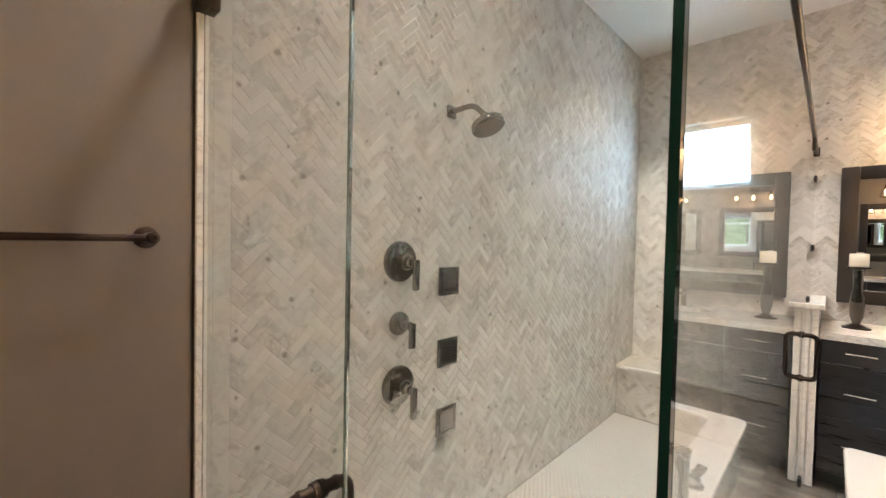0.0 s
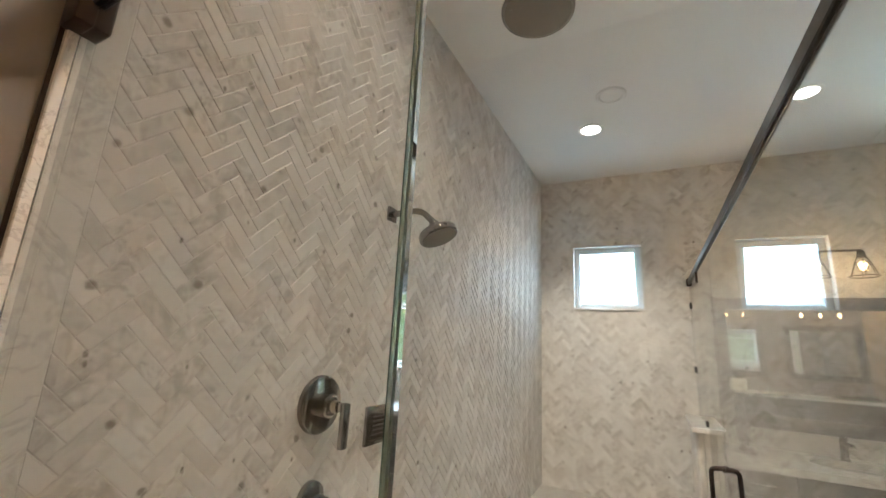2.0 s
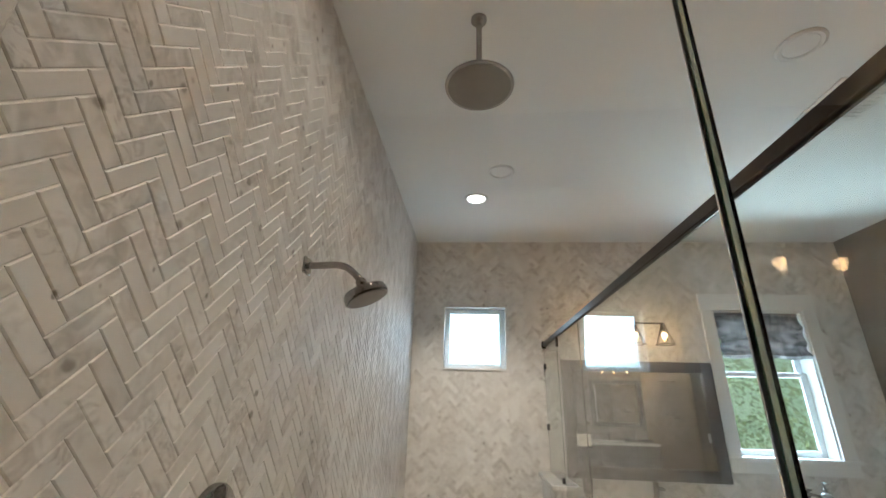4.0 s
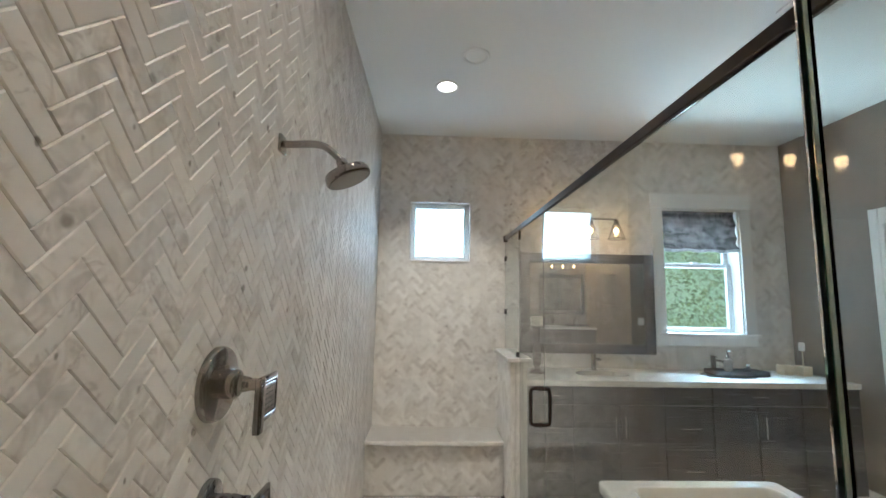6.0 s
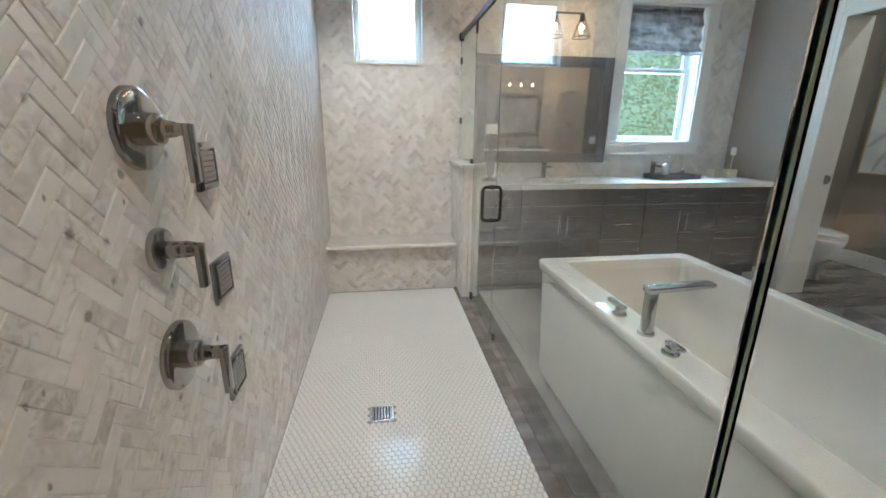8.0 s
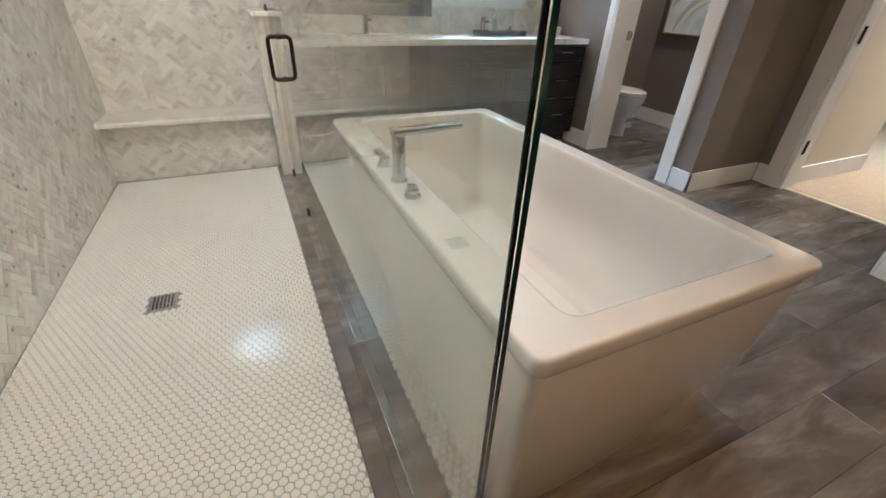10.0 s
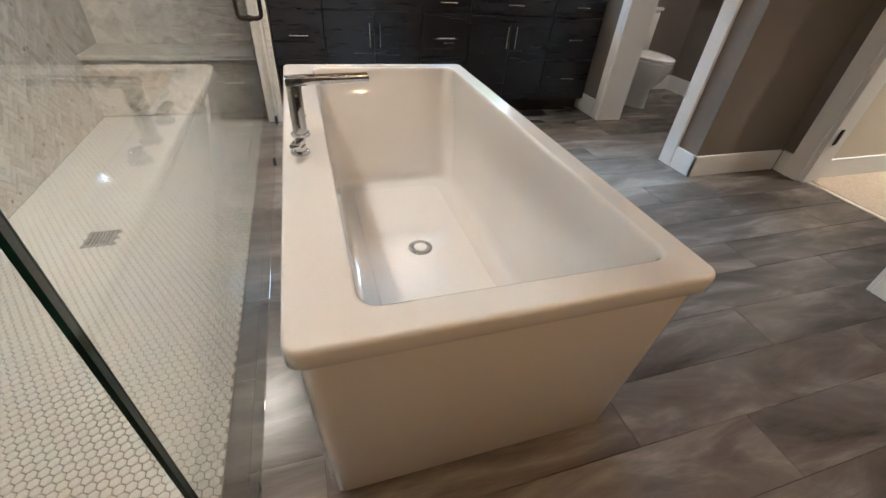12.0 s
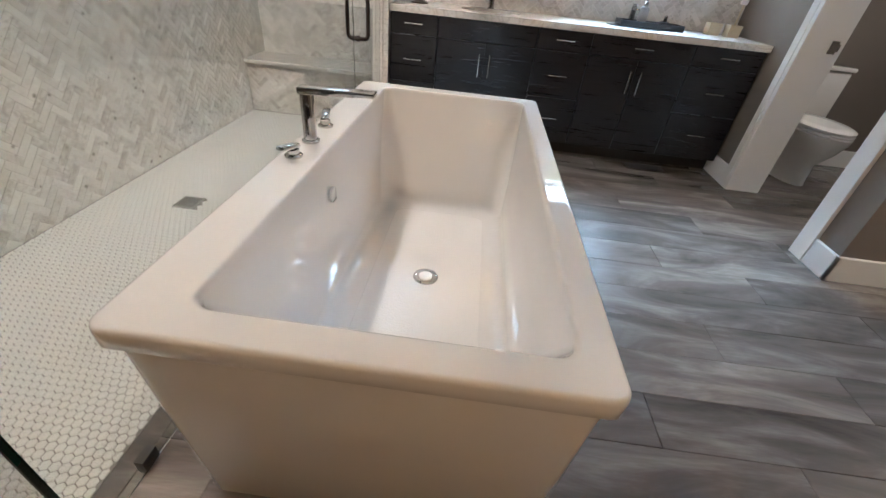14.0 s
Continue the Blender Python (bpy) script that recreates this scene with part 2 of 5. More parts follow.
def add_box(bm, lo, hi, bevel=0.0, seg=2):
    lo, hi = Vector(lo), Vector(hi)
    r = bmesh.ops.create_cube(bm, size=1)
    vs = r["verts"]
    put(bm, vs, Matrix.Translation((lo + hi) / 2) @ Matrix.Diagonal((*(hi - lo), 1)))
    if bevel:
        es = list({e for v in vs for e in v.link_edges})
        bmesh.ops.bevel(bm, geom=es, offset=bevel, segments=seg, affect="EDGES", profile=0.5)
    return bm


def box(lo, hi, bevel=0.0, seg=2):
    return add_box(bmesh.new(), lo, hi, bevel, seg)


def add_cyl(bm, a, b, r, r2=None, n=24):
    a, b = Vector(a), Vector(b)
    d = b - a
    q = d.to_track_quat("Z", "Y").to_matrix().to_4x4()
    res = bmesh.ops.create_cone(bm, cap_ends=True, segments=n, radius1=r, radius2=r if r2 is None else r2, depth=d.length)
    put(bm, res["verts"], Matrix.Translation((a + b) / 2) @ q)
    return bm


def cyl(a, b, r, r2=None, n=24):
    return add_cyl(bmesh.new(), a, b, r, r2, n)


def add_lathe(bm, at, axis, profile, n=28):
    """profile: (radius, height) along axis from the point at."""
    q = Matrix.Translation(at) @ Vector(axis).to_track_quat("Z", "Y").to_matrix().to_4x4()
    rings = []
    for r, h in profile:
        rings.append([bm.verts.new(q @ Vector((r * math.cos(2 * math.pi * k / n), r * math.sin(2 * math.pi * k / n), h))) for k in range(n)])
    for a, b in zip(rings, rings[1:]):
        for k in range(n):
            bm.faces.new((a[k], a[(k + 1) % n], b[(k + 1) % n], b[k]))
    bm.faces.new(rings[0][::-1])
    bm.faces.new(rings[-1])
    return bm


def lathe(at, axis, profile, n=28):
    return add_lathe(bmesh.new(), at, axis, profile, n)


def add_tube(bm, points, r, n=12, closed=False):
    pts = [Vector(p) for p in points]
    rings = []
    up = Vector((0.13, 0.21, 0.97)).normalized()
    for i, p in enumerate(pts):
        a = pts[i - 1] if (i or closed) else p
        b = pts[(i + 1) % len(pts)] if (i + 1 < len(pts) or closed) else p
        d = (b - a).normalized()
        s = d.cross(up)
        if s.length < 0.1:
            s = d.cross(Vector((1, 0, 0)))
        s.normalize()
        u = s.cross(d)
        rings.append([bm.verts.new(p + r * (math.cos(2 * math.pi * k / n) * s + math.sin(2 * math.pi * k / n) * u)) for k in range(n)])
    pairs = list(zip(rings, rings[1:])) + ([(rings[-1], rings[0])] if closed else [])
    for a, b in pairs:
        for k in range(n):
            bm.faces.new((a[k], a[(k + 1) % n], b[(k + 1) % n], b[k]))
    if not closed:
        bm.faces.new(rings[0][::-1])
        bm.faces.new(rings[-1])
    return bm


def tube(points, r, n=12, closed=False):
    return add_tube(bmesh.new(), points, r, n, closed)


def rounded(points, radius, steps=5):
    """A path with its inner corners rounded."""
    pts = [Vector(p) for p in points]
    out = [pts[0]]
    for a, b, c in zip(pts, pts[1:], pts[2:]):
        u, v = (a - b).normalized(), (c - b).normalized()
        r = min(radius, (a - b).length / 2, (c - b).length / 2)
        for k in range(steps + 1):
            s = k / steps
            out.append((1 - s) ** 2 * (b + u * r) + 2 * s * (1 - s) * b + s * s * (b + v * r))
    out.append(pts[-1])
    return out


def ring(cx, cy, z, w, d, r, n=6):
    """A rounded rectangle as a list of points."""
    pts = []
    for sx, sy, a0 in ((1, 1, 0), (-1, 1, 90), (-1, -1, 180), (1, -1, 270)):
        for k in range(n + 1):
            a = radians(a0 + 90 * k / n)
            pts.append((cx + sx * (w / 2 - r) + r * math.cos(a), cy + sy * (d / 2 - r) + r * math.sin(a), z))
    return pts


def loft(rings, bottom=True, top=True):
    bm = bmesh.new()
    vs = [[bm.verts.new(p) for p in r] for r in rings]
    n = len(vs[0])
    for a, b in zip(vs, vs[1:]):
        for k in range(n):
            bm.faces.new((a[k], a[(k + 1) % n], b[(k + 1) % n], b[k]))
    if bottom:
        bm.faces.new(vs[0][::-1])
    if top:
        bm.faces.new(vs[-1])
    return bm


def setting(name, bm, material, label, category, smooth=0):
    return tagged(obj(name, bm, material, None, smooth), label, category, kind="structure")


# ---------------- the room ----------------
XW, XG, YG, YE, ZC = -1.2, -0.055, 0.402, 3.8, 2.98   # tile wall, side glass, front glass, end wall, ceiling
XR, YB, T = 2.55, -1.14, 0.14                         # right wall, wall behind, wall thickness
SW = (-0.925, -0.372, 1.812, 2.356)                   # small window: x0, x1, z0, z1
BW = (1.39, 2.11, 1.205, 2.345)                       # large window

# floors
setting("floor", box((XW - T, YB - T, -0.12), (4.4, YE + 0.2, -0.006)), FLOORGROUT, "dark grout bed under the wood-look plank floor", "floor")
setting("floor_shower", box((XW, YG - 0.02, -0.006), (-0.155, 3.8, -0.002)), HEXGROUT, "pale grout bed of the shower floor mosaic", "floor")
setting("floor_bedroom", box((4.4, -3.0, -0.12), (9.0, 4.0, 0.006), 0.0), CARPET, "beige cut-pile carpet in the room beyond", "floor")
setting("floor_carpet", box((3.40, -3.0, -0.006), (4.4, 2.0, 0.008)), CARPET, "beige carpet beyond the bathroom doorway", "floor")
# ceiling
setting("ceiling", box((XW - T, YB - T, ZC), (4.4, YE + 0.2, ZC + 0.15)), CEIL, "flat white painted ceiling", "ceiling")
setting("ceiling_bedroom", box((4.4, -3.0, 2.75), (9.0, 4.0, 2.9)), CEIL, "white ceiling of the room beyond", "ceiling")


def wall(name, lo, hi, material, label):
    return setting(name, box(lo, hi), material, label, "wall")


def holed_wall(name, x0, x1, z0, z1, y0, y1, holes, material, label):
    """A wall across y with rectangular openings (x0, x1, z0, z1) cut through, in order of x."""
    bm = bmesh.new()
    x = x0
    for a, b, c, d in holes:
        add_box(bm, (x, y0, z0), (a, y1, z1))
        add_box(bm, (a, y0, z0), (b, y1, c))
        add_box(bm, (a, y0, d), (b, y1, z1))
        x = b
    add_box(bm, (x, y0, z0), (x1, y1, z1))
    return setting(name, bm, material, label, "wall")


holed_wall("wall_end", XW - T, XR + 0.2, 0, ZC, YE, YE + 0.2, [SW, BW], GROUT, "end wall in grout behind the marble herringbone tile")
wall("wall_shower", (XW - T, 0.43, 0), (XW, YE, ZC), GROUT, "shower wall in grout behind the marble herringbone tile")
wall("wall_towel", (XW - T, YB, 0), (XW, 0.383, ZC), TAUPE, "taupe painted wall beside the shower")
wall("wall_behind", (XW - T, YB - T, 0), (XR + 0.1, YB, ZC), TAUPE, "taupe painted wall behind the second vanity")
# right wall in pieces round the two openings
wall("wall_right_far", (XR, 3.0, 0), (XR + 0.2, YE, ZC), TAUPE, "taupe painted wall at the end of the vanity")
wall("wall_right_over", (XR, 2.16, 2.10), (XR + 0.2, 3.0, ZC), TAUPE, "taupe wall over the toilet room opening")
wall("wall_right_pier", (XR, 1.93, 0), (XR + 0.2, 2.16, ZC), TAUPE, "taupe wall pier beside the toilet room opening")
wall("wall_alcove", (XR + 0.2, 1.93, 0), (3.32, 2.07, ZC), TAUPE, "taupe painted wall of the entry alcove")
wall("wall_alcove_near", (XR, 0.64, 0), (3.32, 0.78, ZC), TAUPE, "taupe painted wall on the near side of the alcove")
wall("wall_right_near", (XR, YB, 0), (XR + 0.14, 0.64, ZC), TAUPE, "taupe painted wall near the second vanity")
wall("wall_entry_far", (3.32, 1.74, 0), (3.46, 2.07, ZC), TAUPE, "taupe wall beside the bathroom doorway")
wall("wall_entry_near", (3.32, 0.64, 0), (3.46, 0.90, ZC), TAUPE, "taupe wall on the other side of the doorway")
wall("wall_entry_over", (3.32, 0.90, 2.08), (3.46, 1.74, ZC), TAUPE, "taupe wall over the bathroom doorway")
# toilet room
wall("wall_toilet_side", (4.0, 2.07, 0), (4.14, YE + 0.2, ZC), TAUPE, "taupe painted wall of the toilet room")
wall("wall_toilet_back", (XR + 0.2, YE, 0), (4.0, YE + 0.2, ZC), TAUPE, "taupe painted back wall of the toilet room")
wall("wall_toilet_front", (3.46, 2.0, 0), (4.4, 2.07, ZC), CREAM, "cream painted wall of the passage")
# beyond the doorway
wall("wall_passage", (3.46, 1.74, 0), (4.5, 1.88, 2.75), CREAM, "cream painted wall of the room beyond the doorway")
wall("wall_bedroom_far", (8.6, -3.0, 0), (8.75, 4.0, 2.75), CREAM, "cream painted far wall of the room beyond")
wall("wall_bedroom_north", (4.4, 3.9, 0), (8.75, 4.05, 2.75), CREAM, "cream painted side wall of the room beyond")
wall("wall_bedroom_south", (3.4, -3.15, 0), (8.75, -3.0, 2.75), CREAM, "cream painted side wall of the room beyond")
wall("wall_bedroom_near", (3.32, -3.0, 0), (3.46, 0.64, 2.75), CREAM, "cream painted near wall of the room beyond")
setting("ceiling_passage", box((3.46, -3.0, 2.75), (4.4, 2.0, 2.9)), CEIL, "white ceiling beyond the doorway", "ceiling")

# baseboards
BB = 0.145


def baseboard(lo, hi):
    bm = box((*lo, 0), (*hi, BB), 0.004, 1)
    return setting("baseboard", bm, TRIM, "white painted baseboard", "baseboard")


baseboard((XR - 0.018, 3.06), (XR, 3.34))
baseboard((XR - 0.018, 1.912), (XR, 2.085))
baseboard((XR - 0.018, 1.912), (3.30, 1.93))
baseboard((3.302, 1.842), (3.32, 1.912))
baseboard((XR - 0.018, YB), (XR, 0.78))
baseboard((XR - 0.018, 0.78), (3.32, 0.798))
baseboard((3.302, 0.798), (3.32, 0.80))
baseboard((XW, YB), (XW + 0.018, 0.383))
baseboard((3.982, 2.07), (4.0, YE))
baseboard((XR + 0.2, 2.07), (4.0, 2.088))
baseboard((XR + 0.2, YE - 0.018), (3.98, YE))
baseboard((3.47, 1.722), (4.5, 1.74))
baseboard((8.58, -3.0), (8.6, 3.9))


def trim(name, lo, hi, label, bevel=0.003, mat=None):
    return setting(name, box(lo, hi, bevel, 1), mat or TRIM, label, "trim")


# toilet room opening: jambs, casings, head
trim("trim_jamb_far", (XR - 0.018, 2.965, 0), (XR + 0.218, 3.0, 2.10), "white painted jamb of the toilet room opening")
trim("trim_casing_far", (XR - 0.02, 3.0, 0), (XR, 3.06, 2.20), "white painted casing of the toilet room opening")
trim("trim_jamb_near", (XR - 0.005, 2.16, 0), (XR + 0.205, 2.195, 2.10), "white painted jamb of the toilet room opening")
trim("trim_casing_near", (XR - 0.022, 2.085, 0), (XR, 2.19, 2.20), "white painted casing of the toilet room opening")
trim("trim_head", (XR - 0.022, 2.195, 2.085), (XR, 2.99, 2.20), "white painted head casing over the toilet room opening")
# doorway to the room beyond
trim("trim_entry_casing_far", (3.30, 1.73, 0), (3.32, 1.84, 2.18), "white painted casing of the bathroom doorway")
trim("trim_entry_casing_near", (3.30, 0.80, 0), (3.32, 0.91, 2.18), "white painted casing of the bathroom doorway")
trim("trim_entry_head", (3.30, 0.91, 2.07), (3.32, 1.73, 2.18), "white painted head casing of the bathroom doorway")
trim("trim_entry_jamb_far", (3.32, 1.70, 0), (3.47, 1.74, 2.08), "white painted jamb with hinge leaves of the doorway")
trim("trim_entry_jamb_near", (3.32, 0.90, 0), (3.47, 0.93, 2.08), "white painted jamb of the doorway")
trim("trim_threshold", (3.36, 0.93, -0.004), (3.41, 1.70, 0.006), "pale carpet edge strip at the doorway", 0.002, CREAM)
# marble end strip of the tiled wall
trim("trim_marble_edge", (XW - 0.05, 0.383, 0), (XW + 0.016, 0.43, ZC), "polished marble end strip of the tiled shower wall", 0.002, SLAB)
trim("trim_marble_inner", (XW, 0.4305, 0), (XW + 0.012, 0.478, ZC), "polished marble border strip beside the herringbone tile", 0.002, SLAB)
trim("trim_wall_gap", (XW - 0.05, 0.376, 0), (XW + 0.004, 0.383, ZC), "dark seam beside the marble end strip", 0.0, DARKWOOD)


jamb = bpy.data.objects["trim_entry_jamb_far"]
for z in (0.32, 1.05, 1.80):
    h = part("hinge", box((3.37, 1.697, z - 0.05), (3.40, 1.7005, z + 0.05), 0.001, 1), BRONZE, jamb, "dark bronze hinge leaf")
    part("knuckle", cyl((3.366, 1.694, z - 0.05), (3.366, 1.694, z + 0.05), 0.006, None, 12), BRONZE, h)
strike = part("strike_plate", box((XR + 0.138, 2.960, 0.915), (XR + 0.182, 2.966, 0.985), 0.001, 1), STEEL, bpy.data.objects["trim_jamb_far"], "small steel strike plate")
part("lip", box((XR + 0.182, 2.957, 0.93), (XR + 0.192, 2.966, 0.97), 0.001, 1), STEEL, strike)

# ---------------- windows ----------------


def small_window():
    x0, x1, z0, z1 = SW
    w = setting("window_1", box((x0, YE + 0.19, z0 - 0.02), (x1, YE + 0.2, z0), 0.0), VINYL, "square frosted white vinyl window in the tiled end wall", "window")
    for n, lo, hi in (("reveal", (x0, YE - 0.004, z0), (x0 + 0.008, YE + 0.19, z1)), ("reveal", (x1 - 0.008, YE - 0.004, z0), (x1, YE + 0.19, z1)),
                      ("reveal", (x0, YE - 0.004, z1 - 0.008), (x1, YE + 0.19, z1)), ("window_sill", (x0 - 0.004, YE - 0.012, z0 - 0.006), (x1 + 0.004, YE + 0.19, z0 + 0.010))):
        part(n, box(lo, hi, 0.002, 1), SLAB, w)
    f = 0.05
    y0, y1 = YE + 0.075, YE + 0.135
    for lo, hi in (((x0 + 0.008, y0, z0 + 0.01), (x0 + f, y1, z1 - 0.008)), ((x1 - f, y0, z0 + 0.01), (x1 - 0.008, y1, z1 - 0.008)),
                   ((x0 + f, y0, z0 + 0.01), (x1 - f, y1, z0 + f)), ((x0 + f, y0, z1 - f), (x1 - f, y1, z1 - 0.008))):
        part("window_frame", box(lo, hi, 0.006, 2), VINYL, w)
    part("pane", box((x0 + f - 0.004, y0 + 0.028, z0 + f - 0.004), (x1 - f + 0.004, y0 + 0.034, z1 - f + 0.004)), FROST, w, "frosted glass pane", 0)


def large_window():
    x0, x1, z0, z1 = BW
    w = setting("window_2", box((x0, YE + 0.19, z0 - 0.02), (x1, YE + 0.2, z0), 0.0), VINYL, "white single-hung window with a wide casing over the vanity", "window")
    c = 0.10
    for lo, hi in (((x0 - c, YE - 0.026, z0), (x0, YE - 0.004, z1)), ((x1, YE - 0.026, z0), (x1 + c, YE - 0.004, z1)),
                   ((x0 - c - 0.008, YE - 0.03, z1), (x1 + c + 0.008, YE - 0.004, z1 + 0.14)), ((x0 - c, YE - 0.026, z0 - 0.10), (x1 + c, YE - 0.004, z0 - 0.012))):
        part("casing", box(lo, hi, 0.003, 1), TRIM, w)
    part("window_sill", box((x0 - c - 0.012, YE - 0.045, z0 - 0.014), (x1 + c + 0.012, YE + 0.10, z0 + 0.012), 0.004, 2), TRIM, w)
    for lo, hi in (((x0, YE - 0.004, z0), (x0 + 0.012, YE + 0.19, z1)), ((x1 - 0.012, YE - 0.004, z0), (x1, YE + 0.19, z1)), ((x0, YE - 0.004, z1 - 0.012), (x1, YE + 0.19, z1))):
        part("reveal", box(lo, hi, 0.002, 1), TRIM, w)
    zm = z0 + 0.55 * (z1 - z0) + 0.0
    for name, a, b, y in (("lower_sash", z0 + 0.014, zm + 0.02, YE + 0.10), ("upper_sash", zm - 0.02, z1 - 0.014, YE + 0.135)):
        s = part(name, box((x0 + 0.014, y, a), (x0 + 0.062, y + 0.03, b), 0.004, 1), VINYL, w)
        for lo, hi in (((x1 - 0.062, y, a), (x1 - 0.014, y + 0.03, b)), ((x0 + 0.062, y, a), (x1 - 0.062, y + 0.03, a + 0.045)), ((x0 + 0.062, y, b - 0.04), (x1 - 0.062, y + 0.03, b))):
            part("rail", box(lo, hi, 0.004, 1), VINYL, s)
        p = part("pane", box((x0 + 0.056, y + 0.012, a + 0.04), (x1 - 0.056, y + 0.016, b - 0.036)), CLEAR, s, "", 0)
        p.visible_shadow = False
    part("sash_lock", box(((x0 + x1) / 2 - 0.03, YE + 0.09, zm + 0.018), ((x0 + x1) / 2 + 0.03, YE + 0.12, zm + 0.034), 0.004, 2), VINYL, w)


small_window()
large_window()

# roman shade in the large window
shade = thing("roman_shade", ((BW[0] + BW[1]) / 2, YE + 0.03, BW[3]), "grey woven roman shade drawn half up in the window", "window shade")
bm = bmesh.new()
wd = (BW[1] - BW[0]) / 2 - 0.016
prof = [(0.0, 0.0), (0.0, -0.07), (-0.030, -0.13), (-0.012, -0.155), (-0.004, -0.19), (-0.045, -0.26), (-0.020, -0.29), (-0.010, -0.31), (-0.055, -0.37), (-0.035, -0.395), (0.0, -0.385)]
cols = 15
rows = []
for y, z in prof:
    rows.append([bm.verts.new((-wd + 2 * wd * k / cols, y + 0.008 * math.sin(k * 1.9 + z * 30) * (z < -0.1), z + 0.006 * math.sin(k * 1.3 + z * 11) * (z < -0.1))) for k in range(cols + 1)])
for a, b in zip(rows, rows[1:]):
    for k in range(cols):
        bm.faces.new((a[k], a[k + 1], b[k + 1], b[k]))
bmesh.ops.solidify(bm, geom=bm.faces[:], thickness=0.004)
part("cloth", bm, SHADE, shade, "", 1.2)
part("headrail", box((-wd, -0.01, -0.035), (wd, 0.03, 0.0), 0.003, 1), SHADE, shade)

# outside: ground, far trees
setting("ground", box((-60, 4.2, -1.2), (60, 120, -1.0)), paint("grass_ground", (0.07, 0.11, 0.03), 0.9, 0.3), "grassy ground outside the windows", "ground")
rng = random.Random(5)
bm = bmesh.new()
for k in range(15000):
    y = 9.0 + 5.0 * rng.random()
    x = 1.2 + (y - 0.2) * rng.uniform(-0.15, 0.75)
    z = rng.uniform(-1.0, 5.0)
    if noise.noise((x * 0.9, y * 0.9, z * 0.9)) < -0.25:
        continue
    s = rng.uniform(0.035, 0.085)
    m = pose(x, y, z, rng.uniform(35, 85), rng.uniform(-25, 25), rng.uniform(-40, 40))
    if k % 2:
        m = m @ pose(0, 0, 0, 0, 0, rng.uniform(40, 140))
    vs = [bm.verts.new(m @ Vector(v)) for v in ((-s, 0, 0), (0, -0.5 * s, 0.1 * s), (s, 0, 0), (0, 0.5 * s, 0.1 * s))]
    bm.faces.new(vs)
tagged(obj("foliage", bm, None, None, 0), "sunlit green leaves of the trees outside the window", "foliage", kind="stuff")
leaf = Mat("tree_leaves", 0.5)
lr = leaf.random()
leaf.color(leaf.ramp(lr, (0, (0.15, 0.21, 0.07)), (0.6, (0.20, 0.27, 0.095)), (1, (0.28, 0.35, 0.14))))
bpy.data.objects["foliage"].data.materials.append(leaf.m)
for k, (x, y, r) in enumerate(((4.6, 13.4, 0.06), (2.6, 13.5, 0.06))):
    t = thing("tree_trunk", (x, y, -1.0), "brown tapered trunk among the leaves outside", "tree", "trees outside")
    part("trunk", cyl((0, 0, 0), (0.15, 0.1, 7), r, r * 0.5, 10), Mat("bark", 0.9, 0.0, (0.10, 0.08, 0.06)).m, t)
setting("backdrop", box((-30, 24, -1), (40, 24.2, 16)), None, "self-lit mottled green backdrop behind the trees", "backdrop")
# emission paints the brightness of far sunlit greenery onto the backdrop
bd = Mat("far_green_glow", 1.0, 0.0, (0.2, 0.25, 0.2))
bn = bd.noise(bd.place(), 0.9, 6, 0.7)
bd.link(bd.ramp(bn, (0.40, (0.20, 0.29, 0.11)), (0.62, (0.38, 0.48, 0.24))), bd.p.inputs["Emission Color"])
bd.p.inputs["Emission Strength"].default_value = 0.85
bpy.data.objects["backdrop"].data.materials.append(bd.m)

# ---------------- shower ----------------
# bench
setting("bench", box((XW, 3.455, 0), (-0.135, YE, 0.372)), GROUT, "low tiled shower bench across the end wall", "bench")
setting("trim_bench_top", box((XW, 3.425, 0.372), (-0.137, YE - 0.006, 0.402), 0.004, 2), SLAB, "polished marble seat slab of the shower bench", "trim")
# pony wall
PX0, PX1, PY = -0.125, 0.005, 3.235
setting("pony_wall", box((PX0, PY, 0), (PX1, YE, 1.03)), GROUT, "half-height tiled wall between shower and vanity", "wall")
setting("trim_pony_cap", box((PX0 - 0.025, PY - 0.03, 1.03), (PX1 + 0.025, YE - 0.006, 1.06), 0.004, 2), SLAB, "white marble cap of the half-height wall", "trim")
for a, b in ((PX0, PX0 + 0.032), (PX0 + 0.038, PX1 - 0.038), (PX1 - 0.032, PX1)):
    setting("trim_pony_end", box((a, PY - 0.012, 0), (b, PY, 1.03), 0.002, 1), SLAB, "marble strip on the end of the half-height wall", "trim")


G = 0.005
ZB, ZT = 0.012, 2.005
SEAM = -0.496
DOOR = 2.57
enclosure = thing("shower_enclosure", (XG, YG, 0.0), "frameless clear glass shower enclosure with dark bronze hardware", "shower enclosure")
EO = Vector((XG, YG, 0.0))


def local_box(lo, hi, bevel=0.0, seg=1):
    return box(Vector(lo) - EO, Vector(hi) - EO, bevel, seg)


def glass_panel(name, lo, hi, label, edges):
    g = part(name, local_box(lo, hi), GLASS, enclosure, label, 0)
    g.visible_shadow = False
    for a, b in edges:
        part("edge_strip", local_box(a, b), EDGE, g, "dark green polished glass edge", 0)
    return g


